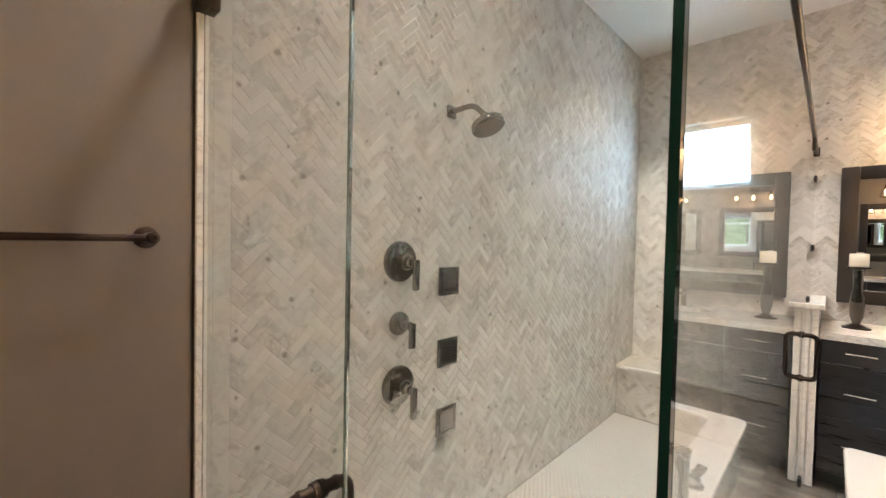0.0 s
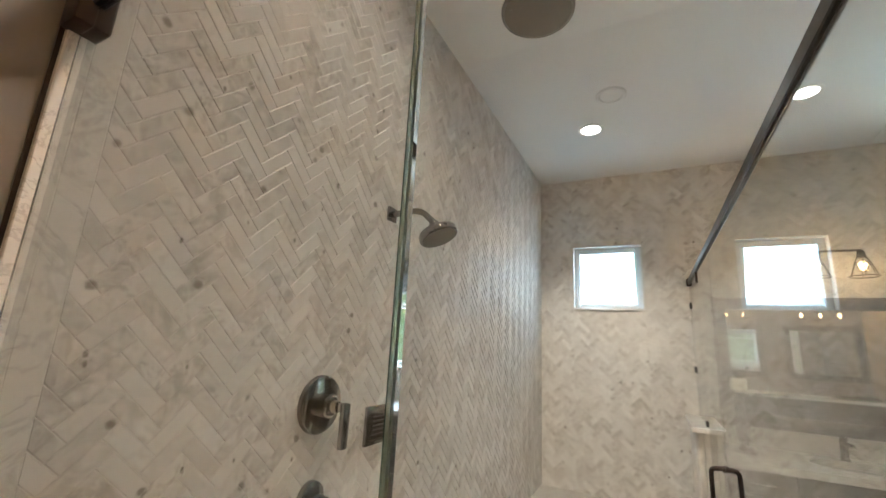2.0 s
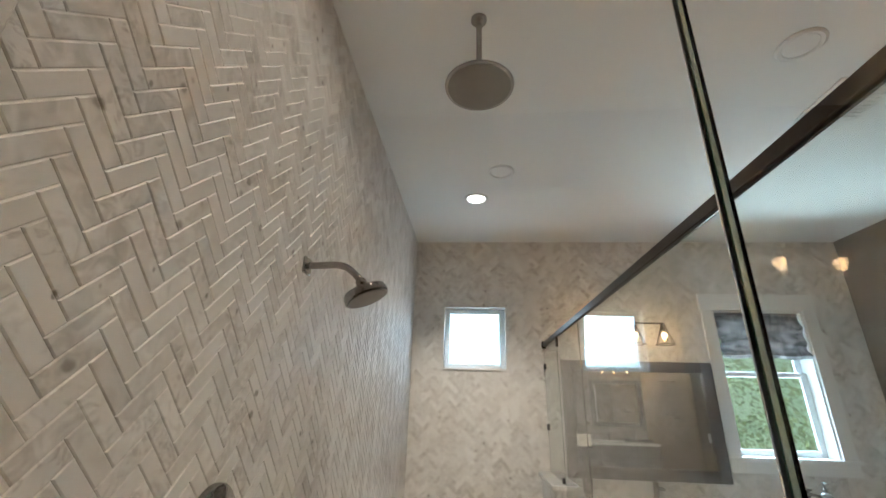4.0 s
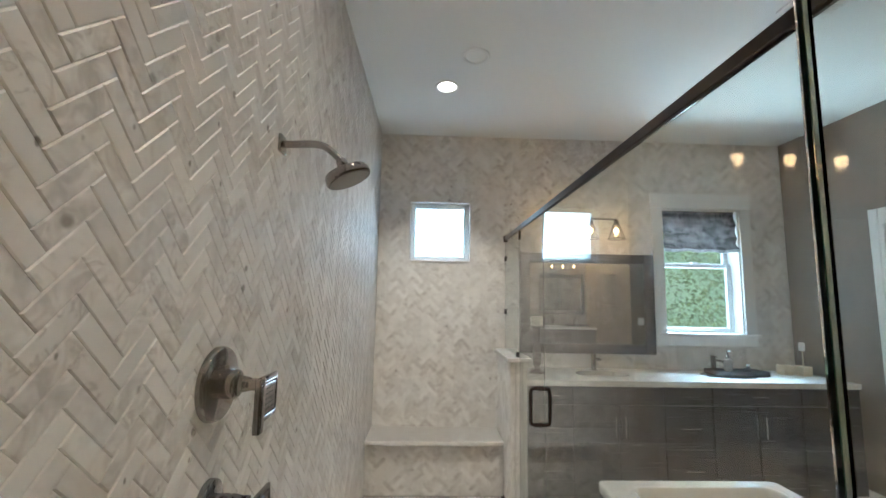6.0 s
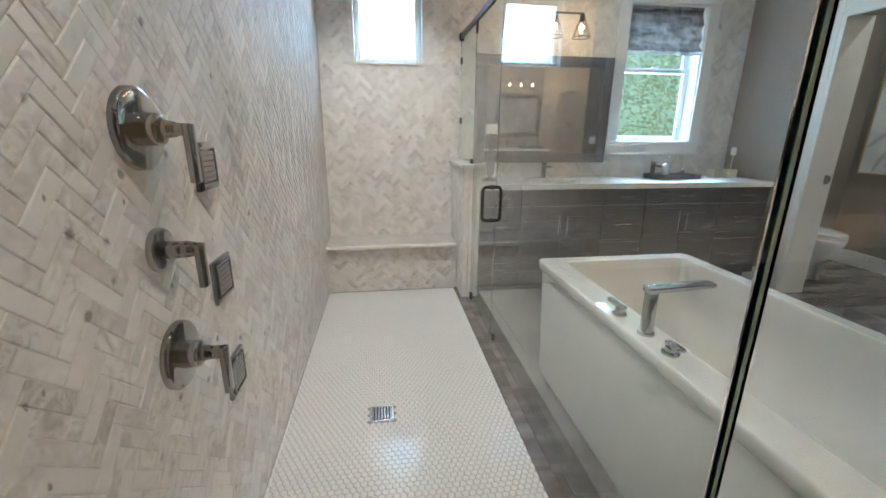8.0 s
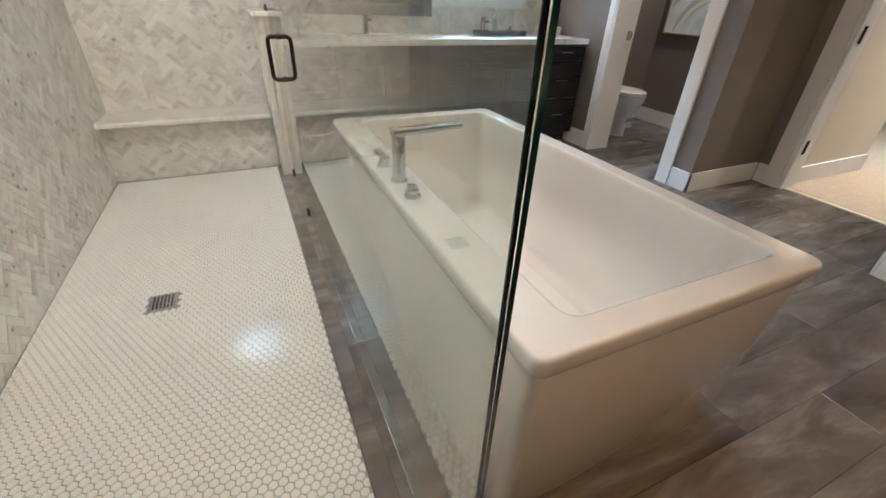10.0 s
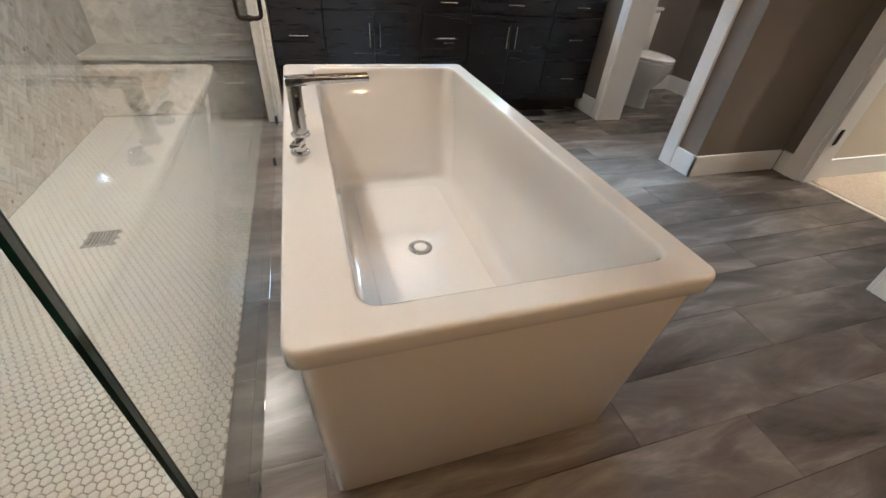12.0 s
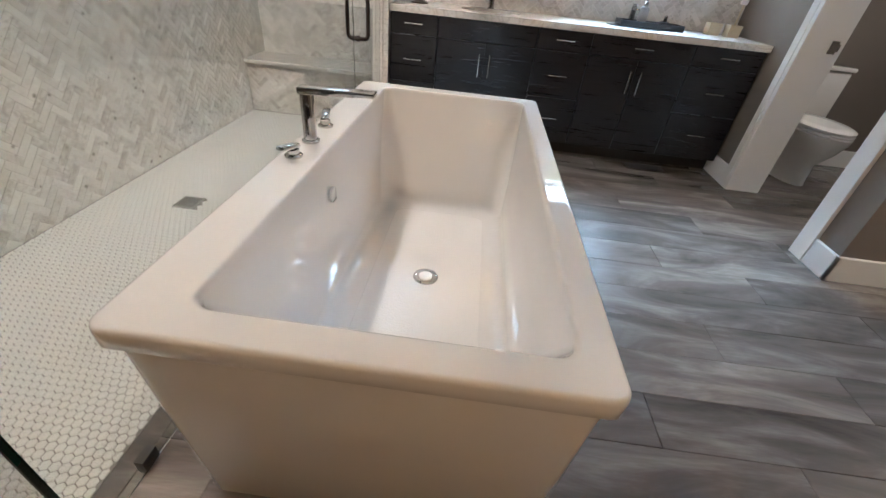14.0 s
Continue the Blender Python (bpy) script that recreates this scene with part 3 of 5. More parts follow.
def pull(owner, at, along):
    """A back-to-back loop handle through the glass; along: the way that it sticks out."""
    n = Vector((0, 1, 0)) if along == "y" else Vector((1, 0, 0))
    at = Vector(at) - EO
    bm = bmesh.new()
    for s in (-1, 1):
        pts = [n * 0.006 * s, n * 0.062 * s, n * 0.062 * s + Vector((0, 0, 0.21)), n * 0.006 * s + Vector((0, 0, 0.21))]
        add_tube(bm, [at + p for p in rounded(pts, 0.03, 7)], 0.0108, 16)
        for z in (0.0, 0.21):
            c = at + Vector((0, 0, z))
            add_cyl(bm, c + n * 0.0055 * s, c + n * 0.015 * s, 0.0165, 0.015, 22)
            add_cyl(bm, c + n * 0.034 * s, c + n * 0.039 * s, 0.0126, None, 20)
    part("handle", bm, BRONZE, owner, "dark bronze back-to-back loop handle")


front_door = glass_panel("door", (XW + 0.022, YG - G, ZB), (SEAM - 0.003, YG + G, ZT), "clear glass front door, closed", [((SEAM - 0.003, YG - G, ZB), (SEAM - 0.0022, YG + 0.002, ZT))])
part("seal", local_box((SEAM - 0.0020, YG - G, ZB), (SEAM + 0.0012, YG + G, ZT)), SEAL, front_door, "clear plastic door seal", 0).visible_shadow = False
glass_panel("fixed_pane", (SEAM + 0.004, YG - G, ZB), (XG - 0.002, YG + G, ZT), "clear glass front pane", [((XG - 0.002, YG - G, ZB), (XG + 0.005, YG + G, ZT))])
glass_panel("fixed_pane", (XG - G, YG + 0.008, ZB), (XG + G, DOOR - 0.003, ZT), "long clear glass pane beside the tub", [((XG - G, YG + 0.006, ZB), (XG + G, YG + 0.008, ZT))])
side_door = glass_panel("door", (XG - G, DOOR + 0.001, ZB), (XG + G, PY - 0.018, ZT), "clear glass side door, closed", [])
glass_panel("fixed_pane", (XG - G, PY - 0.012, 1.064), (XG + G, YE - 0.008, ZT), "clear glass pane on the half-height wall", [])
pull(front_door, (SEAM - 0.078, YG, 0.755), "y")
pull(side_door, (XG, DOOR + 0.09, 0.755), "x")

rail = part("header_rail", local_box((XG - 0.014, YG - 0.014, 2.008), (XG + 0.014, YE - 0.006, 2.046), 0.003), BRONZE, enclosure, "dark bronze header rail")
part("front_bar", local_box((XW + 0.012, YG - 0.014, 2.009), (XG - 0.0145, YG + 0.014, 2.045), 0.003), BRONZE, rail)
part("wall_bracket", local_box((XW + 0.008, YG - 0.03, 1.97), (XW + 0.065, YG + 0.03, 2.06), 0.004, 2), BRONZE, rail)
part("end_bracket", local_box((XG - 0.022, YE - 0.03, 1.996), (XG + 0.022, YE - 0.004, 2.055), 0.003), BRONZE, rail)
part("drop_clamp", local_box((XG - 0.012, PY - 0.035, 1.94), (XG + 0.012, PY - 0.005, 2.008), 0.002), BRONZE, rail)


def clamp(at, size):
    s = Vector(size) / 2
    at = Vector(at)
    c = part("clamp", local_box(at - s, at + s, 0.003, 2), BLACK, enclosure, "small black glass clamp")
    part("screw", cyl(at - EO + Vector((s.x, 0, 0)), at - EO + Vector((s.x + 0.002, 0, 0)), 0.006, None, 12), BRONZE, c)


clamp((XG, YE - 0.024, 1.845), (0.026, 0.04, 0.045))
clamp((XG, YE - 0.024, 1.38), (0.026, 0.04, 0.045))
clamp((XG, PY + 0.06, 1.077), (0.026, 0.045, 0.036))
clamp((XG, DOOR - 0.06, 0.026), (0.028, 0.05, 0.05))
clamp((XG - 0.012, 0.588, 0.026), (0.03, 0.05, 0.05))
clamp((XG, PY - 0.05, 0.026), (0.028, 0.05, 0.05))

# towel bar on the taupe wall
bar = thing("towel_bar", (XW, 0.275, 1.378), "dark bronze towel bar on the taupe wall", "towel bar")
for y in (0.0, -0.62):
    part("flange", lathe((0, y, 0), (1, 0, 0), [(0.027, 0.0), (0.027, 0.006), (0.020, 0.012), (0.012, 0.016), (0.011, 0.062), (0.014, 0.066), (0.014, 0.082), (0.008, 0.088)], 28), BRONZE, bar)
part("rod", cyl((0.072, -0.62, 0), (0.072, 0.0, 0), 0.0085, None, 18), BRONZE, bar)


def valve(z, r, lever_len, label, reach=0.106):
    v = thing("shower_valve", (XW + 0.004, 1.104, z), label, "shower valve", "shower valves")
    part("escutcheon", lathe((0, 0, 0), (1, 0, 0), [(r, 0.0), (r, 0.010), (r * 0.97, 0.014), (r * 0.90, 0.016), (0.02, 0.017)], 44), CHROME, v)
    part("sleeve", lathe((0, 0, 0), (1, 0, 0), [(r * 0.40, 0.016), (r * 0.40, 0.046), (r * 0.36, 0.050), (r * 0.30, 0.052)], 32), CHROME, v)
    part("collar", lathe((0, 0, 0), (1, 0, 0), [(0.017, 0.050), (0.019, 0.056), (0.017, 0.064), (0.015, 0.074)], 28), CHROME, v)
    bm = box((0.070, -0.012, -0.012), (reach - 0.004, 0.012, 0.012), 0.003, 2)
    add_box(bm, (reach - 0.016, -0.013, -lever_len), (reach, 0.013, 0.012), 0.003, 2)
    part("lever", bm, CHROME, v)


valve(1.297, 0.080, 0.105, "round polished nickel valve plate with a square lever")
valve(1.052, 0.047, 0.085, "small round polished nickel valve with a square lever", 0.090)
valve(0.805, 0.078, 0.105, "round polished nickel valve plate with a square lever")


def jet(z, label):
    s = 0.062
    j = thing("body_spray", (XW + 0.004, 1.388, z), label, "body spray", "body sprays")
    bm = box((0, -s, -s), (0.012, s, s), 0.003, 2)
    part("plate", bm, CHROME, j)
    for lo, hi in (((0.012, -s + 0.012, -s + 0.012), (0.017, s - 0.012, -s + 0.018)), ((0.012, -s + 0.012, s - 0.018), (0.017, s - 0.012, s - 0.012)),
                   ((0.012, -s + 0.012, -s + 0.018), (0.017, -s + 0.018, s - 0.018)), ((0.012, s - 0.018, -s + 0.018), (0.017, s - 0.012, s - 0.018))):
        part("rim", box(lo, hi, 0.001, 1), CHROME, j)
    face = part("face", box((0.012, -s + 0.022, -s + 0.022), (0.0155, s - 0.022, s - 0.022), 0.001, 1), CHROME, j)
    for k in range(5):
        z0 = -0.028 + 0.014 * k
        part("nozzle_row", box((0.0155, -0.032, z0 - 0.0015), (0.0162, 0.032, z0 + 0.0015)), BLACK, face)


for z in (1.203, 0.886, 0.578):
    jet(z, "square polished nickel body spray set in the tiled wall")

# shower head on its arm
head = thing("showerhead", (XW + 0.004, 1.383, 1.948), "polished nickel shower head on a bent wall arm", "shower head")
part("wall_flange", box((0, -0.027, -0.027), (0.010, 0.027, 0.027), 0.003, 2), CHROME, head)
arm = rounded([(0.006, 0, 0), (0.13, 0, 0.006), (0.185, 0, -0.045)], 0.06, 8)
part("arm", tube(arm, 0.0115, 16), CHROME, head)
tilt = Vector((0.42, 0.0, -0.9)).normalized()
top = Vector((0.183, 0, -0.042))
part("ball_joint", lathe(top, tilt, [(0.014, 0.0), (0.018, 0.008), (0.018, 0.020), (0.013, 0.028), (0.013, 0.034)], 24), CHROME, head)
bell = part("bell", lathe(top, tilt, [(0.016, 0.030), (0.040, 0.036), (0.066, 0.043), (0.070, 0.050), (0.070, 0.066), (0.067, 0.070), (0.02, 0.070)], 44), CHROME, head)
part("spray_face", lathe(top, tilt, [(0.062, 0.0702), (0.062, 0.072), (0.01, 0.0725)], 40), NICKEL, bell)

# rain head from the ceiling
rain = thing("rain_head", (-0.635, 1.374, ZC), "round polished nickel rain shower head on a ceiling arm", "shower head")
part("ceiling_flange", lathe((0, 0, 0), (0, 0, -1), [(0.032, 0.0), (0.032, 0.008), (0.024, 0.014), (0.013, 0.018)], 32), CHROME, rain)
part("arm", cyl((0, 0, -0.01), (0, 0, -0.30), 0.0115, None, 20), CHROME, rain)
part("ball_joint", lathe((0, 0, -0.29), (0, 0, -1), [(0.014, 0), (0.020, 0.012), (0.018, 0.03), (0.013, 0.036)], 24), CHROME, rain)
disc = part("disc", lathe((0, 0, -0.32), (0, 0, -1), [(0.016, 0.0), (0.06, 0.004), (0.125, 0.010), (0.128, 0.014), (0.126, 0.020), (0.02, 0.0205)], 56), CHROME, rain)
part("spray_face", lathe((0, 0, -0.3408), (0, 0, -1), [(0.117, 0), (0.116, 0.002), (0.01, 0.0022)], 48), NICKEL, disc)

# floor drain
drain = thing("floor_drain", (-0.765, 1.870, 0.0), "square steel grate drain in the white mosaic floor", "drain")
for lo, hi in (((-0.056, -0.056, 0), (-0.046, 0.056, 0.008)), ((0.046, -0.056, 0), (0.056, 0.056, 0.008)), ((-0.046, -0.056, 0), (0.046, -0.046, 0.008)), ((-0.046, 0.046, 0), (0.046, 0.056, 0.008))):
    part("frame", box(lo, hi, 0.001, 1), STEEL, drain)
part("well", box((-0.046, -0.046, -0.001), (0.046, 0.046, 0.001)), BLACK, drain)
for k in range(7):
    x = -0.042 + 0.014 * k
    part("slat", box((x - 0.0035, -0.046, 0.001), (x + 0.0035, 0.046, 0.007), 0.001, 1), STEEL, drain)

# ---------------- ceiling lamps ----------------


def can(x, y, on=True, watts=20.0, z=None, color=CAN, spread=108):
    z = z or ZC
    c = thing("recessed_light", (x, y, z), "round white recessed ceiling light, lit" if on else "round white recessed ceiling light, switched off", "ceiling light", "recessed ceiling lights")
    part("trim_ring", lathe((0, 0, 0.0), (0, 0, -1), [(0.088, 0.0), (0.088, 0.004), (0.078, 0.010), (0.066, 0.006), (0.064, 0.002)], 40), CEIL, c)
    part("lens", lathe((0, 0, 0), (0, 0, -1), [(0.063, 0.001), (0.062, 0.0045), (0.01, 0.005)], 32), CANGLOW if on else CEIL, c)
    if on:
        l = bpy.data.lights.new("can_light", "AREA")
        l.shape, l.size, l.energy, l.color = "DISK", 0.11, watts, color
        l.spread = radians(spread)
        o = new("can_light", l)
        o.matrix_world = look((x, y, z - 0.0075), (x, y, 0))


can(-0.64, 2.905, True, 22, spread=98)
can(3.35, 2.75, True, 16, spread=140)
can(-0.64, 0.86, True, 15, None, (1.0, 0.80, 0.58), 150)
can(4.6, 1.1, True, 36, 2.75)
can(-0.478, 2.53, False)
can(0.70, 1.56, False)
vent = thing("ceiling_vent", (1.16, 1.90, ZC), "white slatted ceiling exhaust vent", "vent")
part("frame", box((-0.15, -0.15, -0.012), (0.15, 0.15, 0.0), 0.005, 2), CEIL, vent)
for k in range(10):
    y = -0.12 + 0.0267 * k
    part("slat", box((-0.125, y - 0.008, -0.018), (0.125, y + 0.008, -0.012), 0.002, 1), CEIL, vent)

# ---------------- bathtub ----------------
TX0, TX1, TY0, TY1, TZ = 0.095, 0.964, 0.493, 2.212, 0.64
tub = thing("bathtub", ((TX0 + TX1) / 2, (TY0 + TY1) / 2, 0), "glossy white rectangular freestanding bathtub with a wide faucet deck", "bathtub")
TW, TD = TX1 - TX0, TY1 - TY0
outer = [ring(0, 0.003, 0.0, TW - 0.055, TD - 0.112, 0.038), ring(0, 0.003, 0.012, TW - 0.048, TD - 0.104, 0.038), ring(0, 0, 0.586, TW - 0.030, TD - 0.034, 0.034),
         ring(0, 0, 0.590, TW - 0.010, TD - 0.010, 0.032), ring(0, 0, 0.597, TW, TD, 0.032), ring(0, 0, 0.628, TW, TD, 0.032), ring(0, 0, 0.632, TW - 0.001, TD - 0.001, 0.032), ring(0, 0, 0.637, TW - 0.005, TD - 0.005, 0.030), ring(0, 0, 0.6395, TW - 0.011, TD - 0.011, 0.028), ring(0, 0, 0.640, TW - 0.018, TD - 0.018, 0.026), ring(0, 0, 0.640, TW - 0.022, TD - 0.022, 0.025)]
IX, IY = 0.029, 0.0
inner = [ring(IX, IY, 0.640, 0.686, 1.584, 0.045), ring(IX, IY, 0.640, 0.682, 1.580, 0.045), ring(IX, IY, 0.6385, 0.674, 1.572, 0.045), ring(IX, IY, 0.634, 0.668, 1.566, 0.046), ring(IX, IY, 0.624, 0.664, 1.561, 0.048), ring(IX, IY, 0.615, 0.663, 1.559, 0.05), ring(IX, IY + 0.006, 0.54, 0.654, 1.490, 0.065), ring(IX, IY + 0.010, 0.44, 0.644, 1.405, 0.085), ring(IX, IY + 0.010, 0.30, 0.630, 1.345, 0.105),
         ring(IX, IY + 0.010, 0.18, 0.614, 1.31, 0.115), ring(IX, IY + 0.009, 0.148, 0.604, 1.282, 0.115), ring(IX, IY + 0.009, 0.128, 0.580, 1.245, 0.105), ring(IX, IY + 0.009, 0.119, 0.545, 1.20, 0.095), ring(IX, IY + 0.009, 0.117, 0.50, 1.15, 0.085)]
part("shell", loft(outer + inner), ACRYLIC, tub, "", 0.9)
part("basin_floor", loft([ring(IX, IY + 0.009, 0.1165, 0.44, 1.08, 0.05), ring(IX, IY + 0.009, 0.1185, 0.436, 1.076, 0.05), ring(IX, IY + 0.009, 0.119, 0.43, 1.07, 0.05), ring(IX, IY + 0.009, 0.119, 0.02, 0.02, 0.005)]), PEBBLED.m, tub, "pebbled slip-resistant basin floor", 0.9)
dr = part("drain_flange", lathe((0.028, 0.02, 0.1175), (0, 0, 1), [(0.050, 0), (0.050, 0.004), (0.043, 0.0075), (0.034, 0.005), (0.030, 0.002)], 40), BRIGHT, tub, "chrome drain flange")
part("drain_stopper", lathe((0.028, 0.02, 0.1185), (0, 0, 1), [(0.027, 0), (0.027, 0.008), (0.021, 0.012), (0.004, 0.0125)], 30), PORCELAIN, dr)
ov = part("overflow_plate", lathe((IX - 0.3185, -0.09, 0.50), (1, 0, 0), [(0.026, -0.002), (0.026, 0.004), (0.02, 0.006), (0.003, 0.006)], 28), ACRYLIC, tub)
part("overflow_slot", box((IX - 0.3128, -0.108, 0.478), (IX - 0.3108, -0.072, 0.484), 0.001, 1), BRIGHT, ov)

# deck-mounted tub filler
fil = thing("tub_filler", (0.150, 1.345, TZ), "polished chrome deck-mounted tub spout with a long flat arm", "faucet")
part("base_ring", lathe((0, 0, 0), (0, 0, 1), [(0.029, 0), (0.029, 0.006), (0.026, 0.009), (0.022, 0.010)], 32), BRIGHT, fil)
part("column", lathe((0, 0, 0.008), (0, 0, 1), [(0.0215, 0), (0.0215, 0.15), (0.0205, 0.152), (0.01, 0.152)], 32), BRIGHT, fil)
bm = box((-0.022, -0.022, 0.150), (0.215, 0.022, 0.172), 0.003, 2)
for v in bm.verts:
    if v.co.x > 0.1:
        v.co.z += 0.006
        if v.co.z < 0.168:
            v.co.z += 0.006
part("spout", bm, BRIGHT, fil)


for y, side in ((0.155, 12), (-0.13, 168)):
    hb = part("valve_base", lathe((-0.004, y, 0), (0, 0, 1), [(0.027, 0), (0.027, 0.005), (0.022, 0.009), (0.018, 0.010), (0.018, 0.022), (0.014, 0.024)], 30), BRIGHT, fil)
    bm = box((-0.014, -0.022, 0.022), (0.014, 0.058, 0.036), 0.004, 2)
    for v in bm.verts:
        if v.co.y > 0.03:
            v.co.z += 0.012
    bmesh.ops.transform(bm, matrix=pose(-0.004, y, 0, 0, 0, side), verts=bm.verts)
    part("lever", bm, BRIGHT, hb)

# ---------------- end vanity ----------------
VY, VZ0, VZ1 = 3.262, 0.10, 0.862


def bar_pull(parent, c, along, n=0.062):
    a = Vector((n, 0, 0)) if along == "x" else Vector((0, 0, n))
    c = Vector(c)
    p = part("handle", cyl(c - a + Vector((0, -0.03, 0)), c + a + Vector((0, -0.03, 0)), 0.0055, None, 14), STEEL, parent, "brushed steel bar pull")
    for s in (-0.72, 0.72):
        part("post", cyl(c + a * s, c + a * s + Vector((0, -0.03, 0)), 0.0045, None, 10), STEEL, p)


def front(parent, name, x0, x1, z0, z1):
    return part(name, box((x0 + 0.002, -0.021, z0 + 0.002), (x1 - 0.002, 0, z1 - 0.002), 0.002, 1), DARKFRAME, parent)


def cabinet(x0, x1, kind_, back, handle=True, y=VY, flip=False):
    w = x1 - x0
    c = thing("vanity_cabinet", (x0 if not flip else x1, y, 0), {"drawers": "dark espresso vanity cabinet with three drawers", "sink": "dark espresso sink base cabinet with two doors"}[kind_], "cabinet", "vanity cabinets")
    if flip:
        c.rotation_euler = (0, 0, math.pi)
    part("body", box((0.001, 0.001, VZ0), (w - 0.001, back, VZ1), 0.001, 1), DARKFRAME, c)
    part("toe_kick", box((0.0, 0.07, 0), (w, back - 0.01, VZ0)), BLACK, c)
    if kind_ == "drawers":
        for a, b, hz in ((0.73, VZ1, 0.80), (0.42, 0.73, 0.575), (VZ0, 0.42, 0.28)):
            d = front(c, "drawer_front", 0, w, a, b)
            bar_pull(d, (w / 2, -0.021, hz), "x")
    else:
        d = front(c, "false_front", 0, w, 0.73, VZ1)
        if handle:
            bar_pull(d, (w / 2, -0.021, 0.80), "x")
        for a, b, hx in ((0, w / 2, w / 2 - 0.036), (w / 2, w, w / 2 + 0.036)):
            d = front(c, "door", a, b, VZ0, 0.73)
            bar_pull(d, (hx, -0.021, 0.585), "z", 0.075)
    return c


CB = YE - 0.012 - VY
cabinet(0.012, 0.345, "drawers", CB)
cabinet(0.345, 1.03, "sink", CB, False)
cabinet(1.03, 1.395, "drawers", CB)
cabinet(1.395, 2.075, "sink", CB)
cabinet(2.075, 2.53, "drawers", CB)


def countertop(x0, x1, y0, y1, sinks, label, wall_y):
    """A slab with oval sink openings; each sink is a bowl under it."""
    e = thing("countertop", ((x0 + x1) / 2, (y0 + y1) / 2, VZ1), label, "countertop")
    bm = bmesh.new()
    n = 40
    cuts = [x0] + [(a + b) / 2 for a, b in zip(sinks, sinks[1:])] + [x1]
    cy = (y0 + y1) / 2 + 0.01 * (1 if wall_y > y0 else -1)
    for (a, b), sx in zip(zip(cuts, cuts[1:]), sinks):
        top, low = [], []
        rim = []
        for k in range(n):
            t = 2 * math.pi * k / n
            rim.append((sx + 0.215 * math.cos(t), cy + 0.150 * math.sin(t)))
        # outer ring follows the rectangle at the same angles
        out = []
        for k in range(n):
            t = 2 * math.pi * k / n
            dx, dy = math.cos(t), math.sin(t)
            s = min((b - sx) / dx if dx > 1e-6 else 9e9, (a - sx) / dx if dx < -1e-6 else 9e9, (y1 - cy) / dy if dy > 1e-6 else 9e9, (y0 - cy) / dy if dy < -1e-6 else 9e9)
            out.append((sx + dx * s, cy + dy * s))
        corners = [(b, y1), (a, y1), (a, y0), (b, y0)]
        for c in corners:
            k = min(range(n), key=lambda i: (out[i][0] - c[0]) ** 2 + (out[i][1] - c[1]) ** 2)
            out[k] = c
        for z in (0.04, 0.0):
            o = [bm.verts.new((x - e.location.x, y - e.location.y, z)) for x, y in out]
            i = [bm.verts.new((x - e.location.x, y - e.location.y, z)) for x, y in rim]
            for k in range(n):
                bm.faces.new((o[k], o[(k + 1) % n], i[(k + 1) % n], i[k]))
            top.append((o, i))
        for k in range(n):
            bm.faces.new((top[0][1][k], top[0][1][(k + 1) % n], top[1][1][(k + 1) % n], top[1][1][k]))
            bm.faces.new((top[0][0][k], top[0][0][(k + 1) % n], top[1][0][(k + 1) % n], top[1][0][k]))
    part("slab", bm, QUARTZ, e, "", 0)
    for sx in sinks:
        prof = [(0.216, 0.040), (0.214, 0.0), (0.20, -0.05), (0.15, -0.11), (0.06, -0.132), (0.018, -0.134)]
        rings = []
        for r, z in prof:
            rings.append([(sx - e.location.x + r * math.cos(2 * math.pi * k / n), cy - e.location.y + r * 0.7 * math.sin(2 * math.pi * k / n), z - 0.002) for k in range(n)])
        b = loft(rings[1:], False, True)
        part("sink_bowl", b, PORCELAIN, e, "white undermount oval sink")
    return e


countertop(0.008, 2.546, 3.238, YE - 0.006, [0.69, 1.735], "white quartz vanity countertop with undermount sinks", YE)


def faucet(x, y, z, turn, mat=None):
    f = thing("sink_faucet", (x, y, z), "dark nickel single-hole sink faucet", "faucet", "sink faucets")
    f.rotation_euler = (0, 0, turn)
    mat = mat or CHROME
    part("base", lathe((0, 0, 0), (0, 0, 1), [(0.026, 0), (0.026, 0.006), (0.02, 0.01), (0.018, 0.12), (0.016, 0.124)], 26), mat, f)
    part("spout", box((-0.017, -0.13, 0.095), (0.017, 0.0, 0.112), 0.003, 2), mat, f)
    part("lever", box((-0.012, -0.045, 0.126), (0.012, 0.03, 0.135), 0.003, 2), mat, f)


ZT2 = VZ1 + 0.04
faucet(0.69, 3.70, ZT2, 0)
faucet(1.735, 3.70, ZT2, 0)


def framed_mirror(x0, x1, z0, z1, y, turn, label):
    m = thing("wall_mirror", ((x0 + x1) / 2, y, z0), label, "mirror", "vanity mirrors")
    m.rotation_euler = (0, 0, turn)
    w, h, f = (x1 - x0) / 2, z1 - z0, 0.085
    for lo, hi in (((-w, -0.034, 0), (-w + f, 0, h)), ((w - f, -0.034, 0), (w, 0, h)), ((-w + f, -0.033, 0), (w - f, 0, f)), ((-w + f, -0.033, h - f), (w - f, 0, h))):
        part("frame", box(lo, hi, 0.005, 2), DARKWOOD, m)
    part("mirror_glass", box((-w + f - 0.004, -0.014, f - 0.004), (w - f + 0.004, -0.008, h - f + 0.004)), MIRROR, m, "", 0)
    return m


big_mirror = framed_mirror(0.075, 1.275, 1.03, 1.905, YE - 0.012, 0, "large wall mirror in a wide dark espresso frame")
big_mirror.rotation_euler = (radians(0.4), 0, 0)   # it hangs a little forward at the top


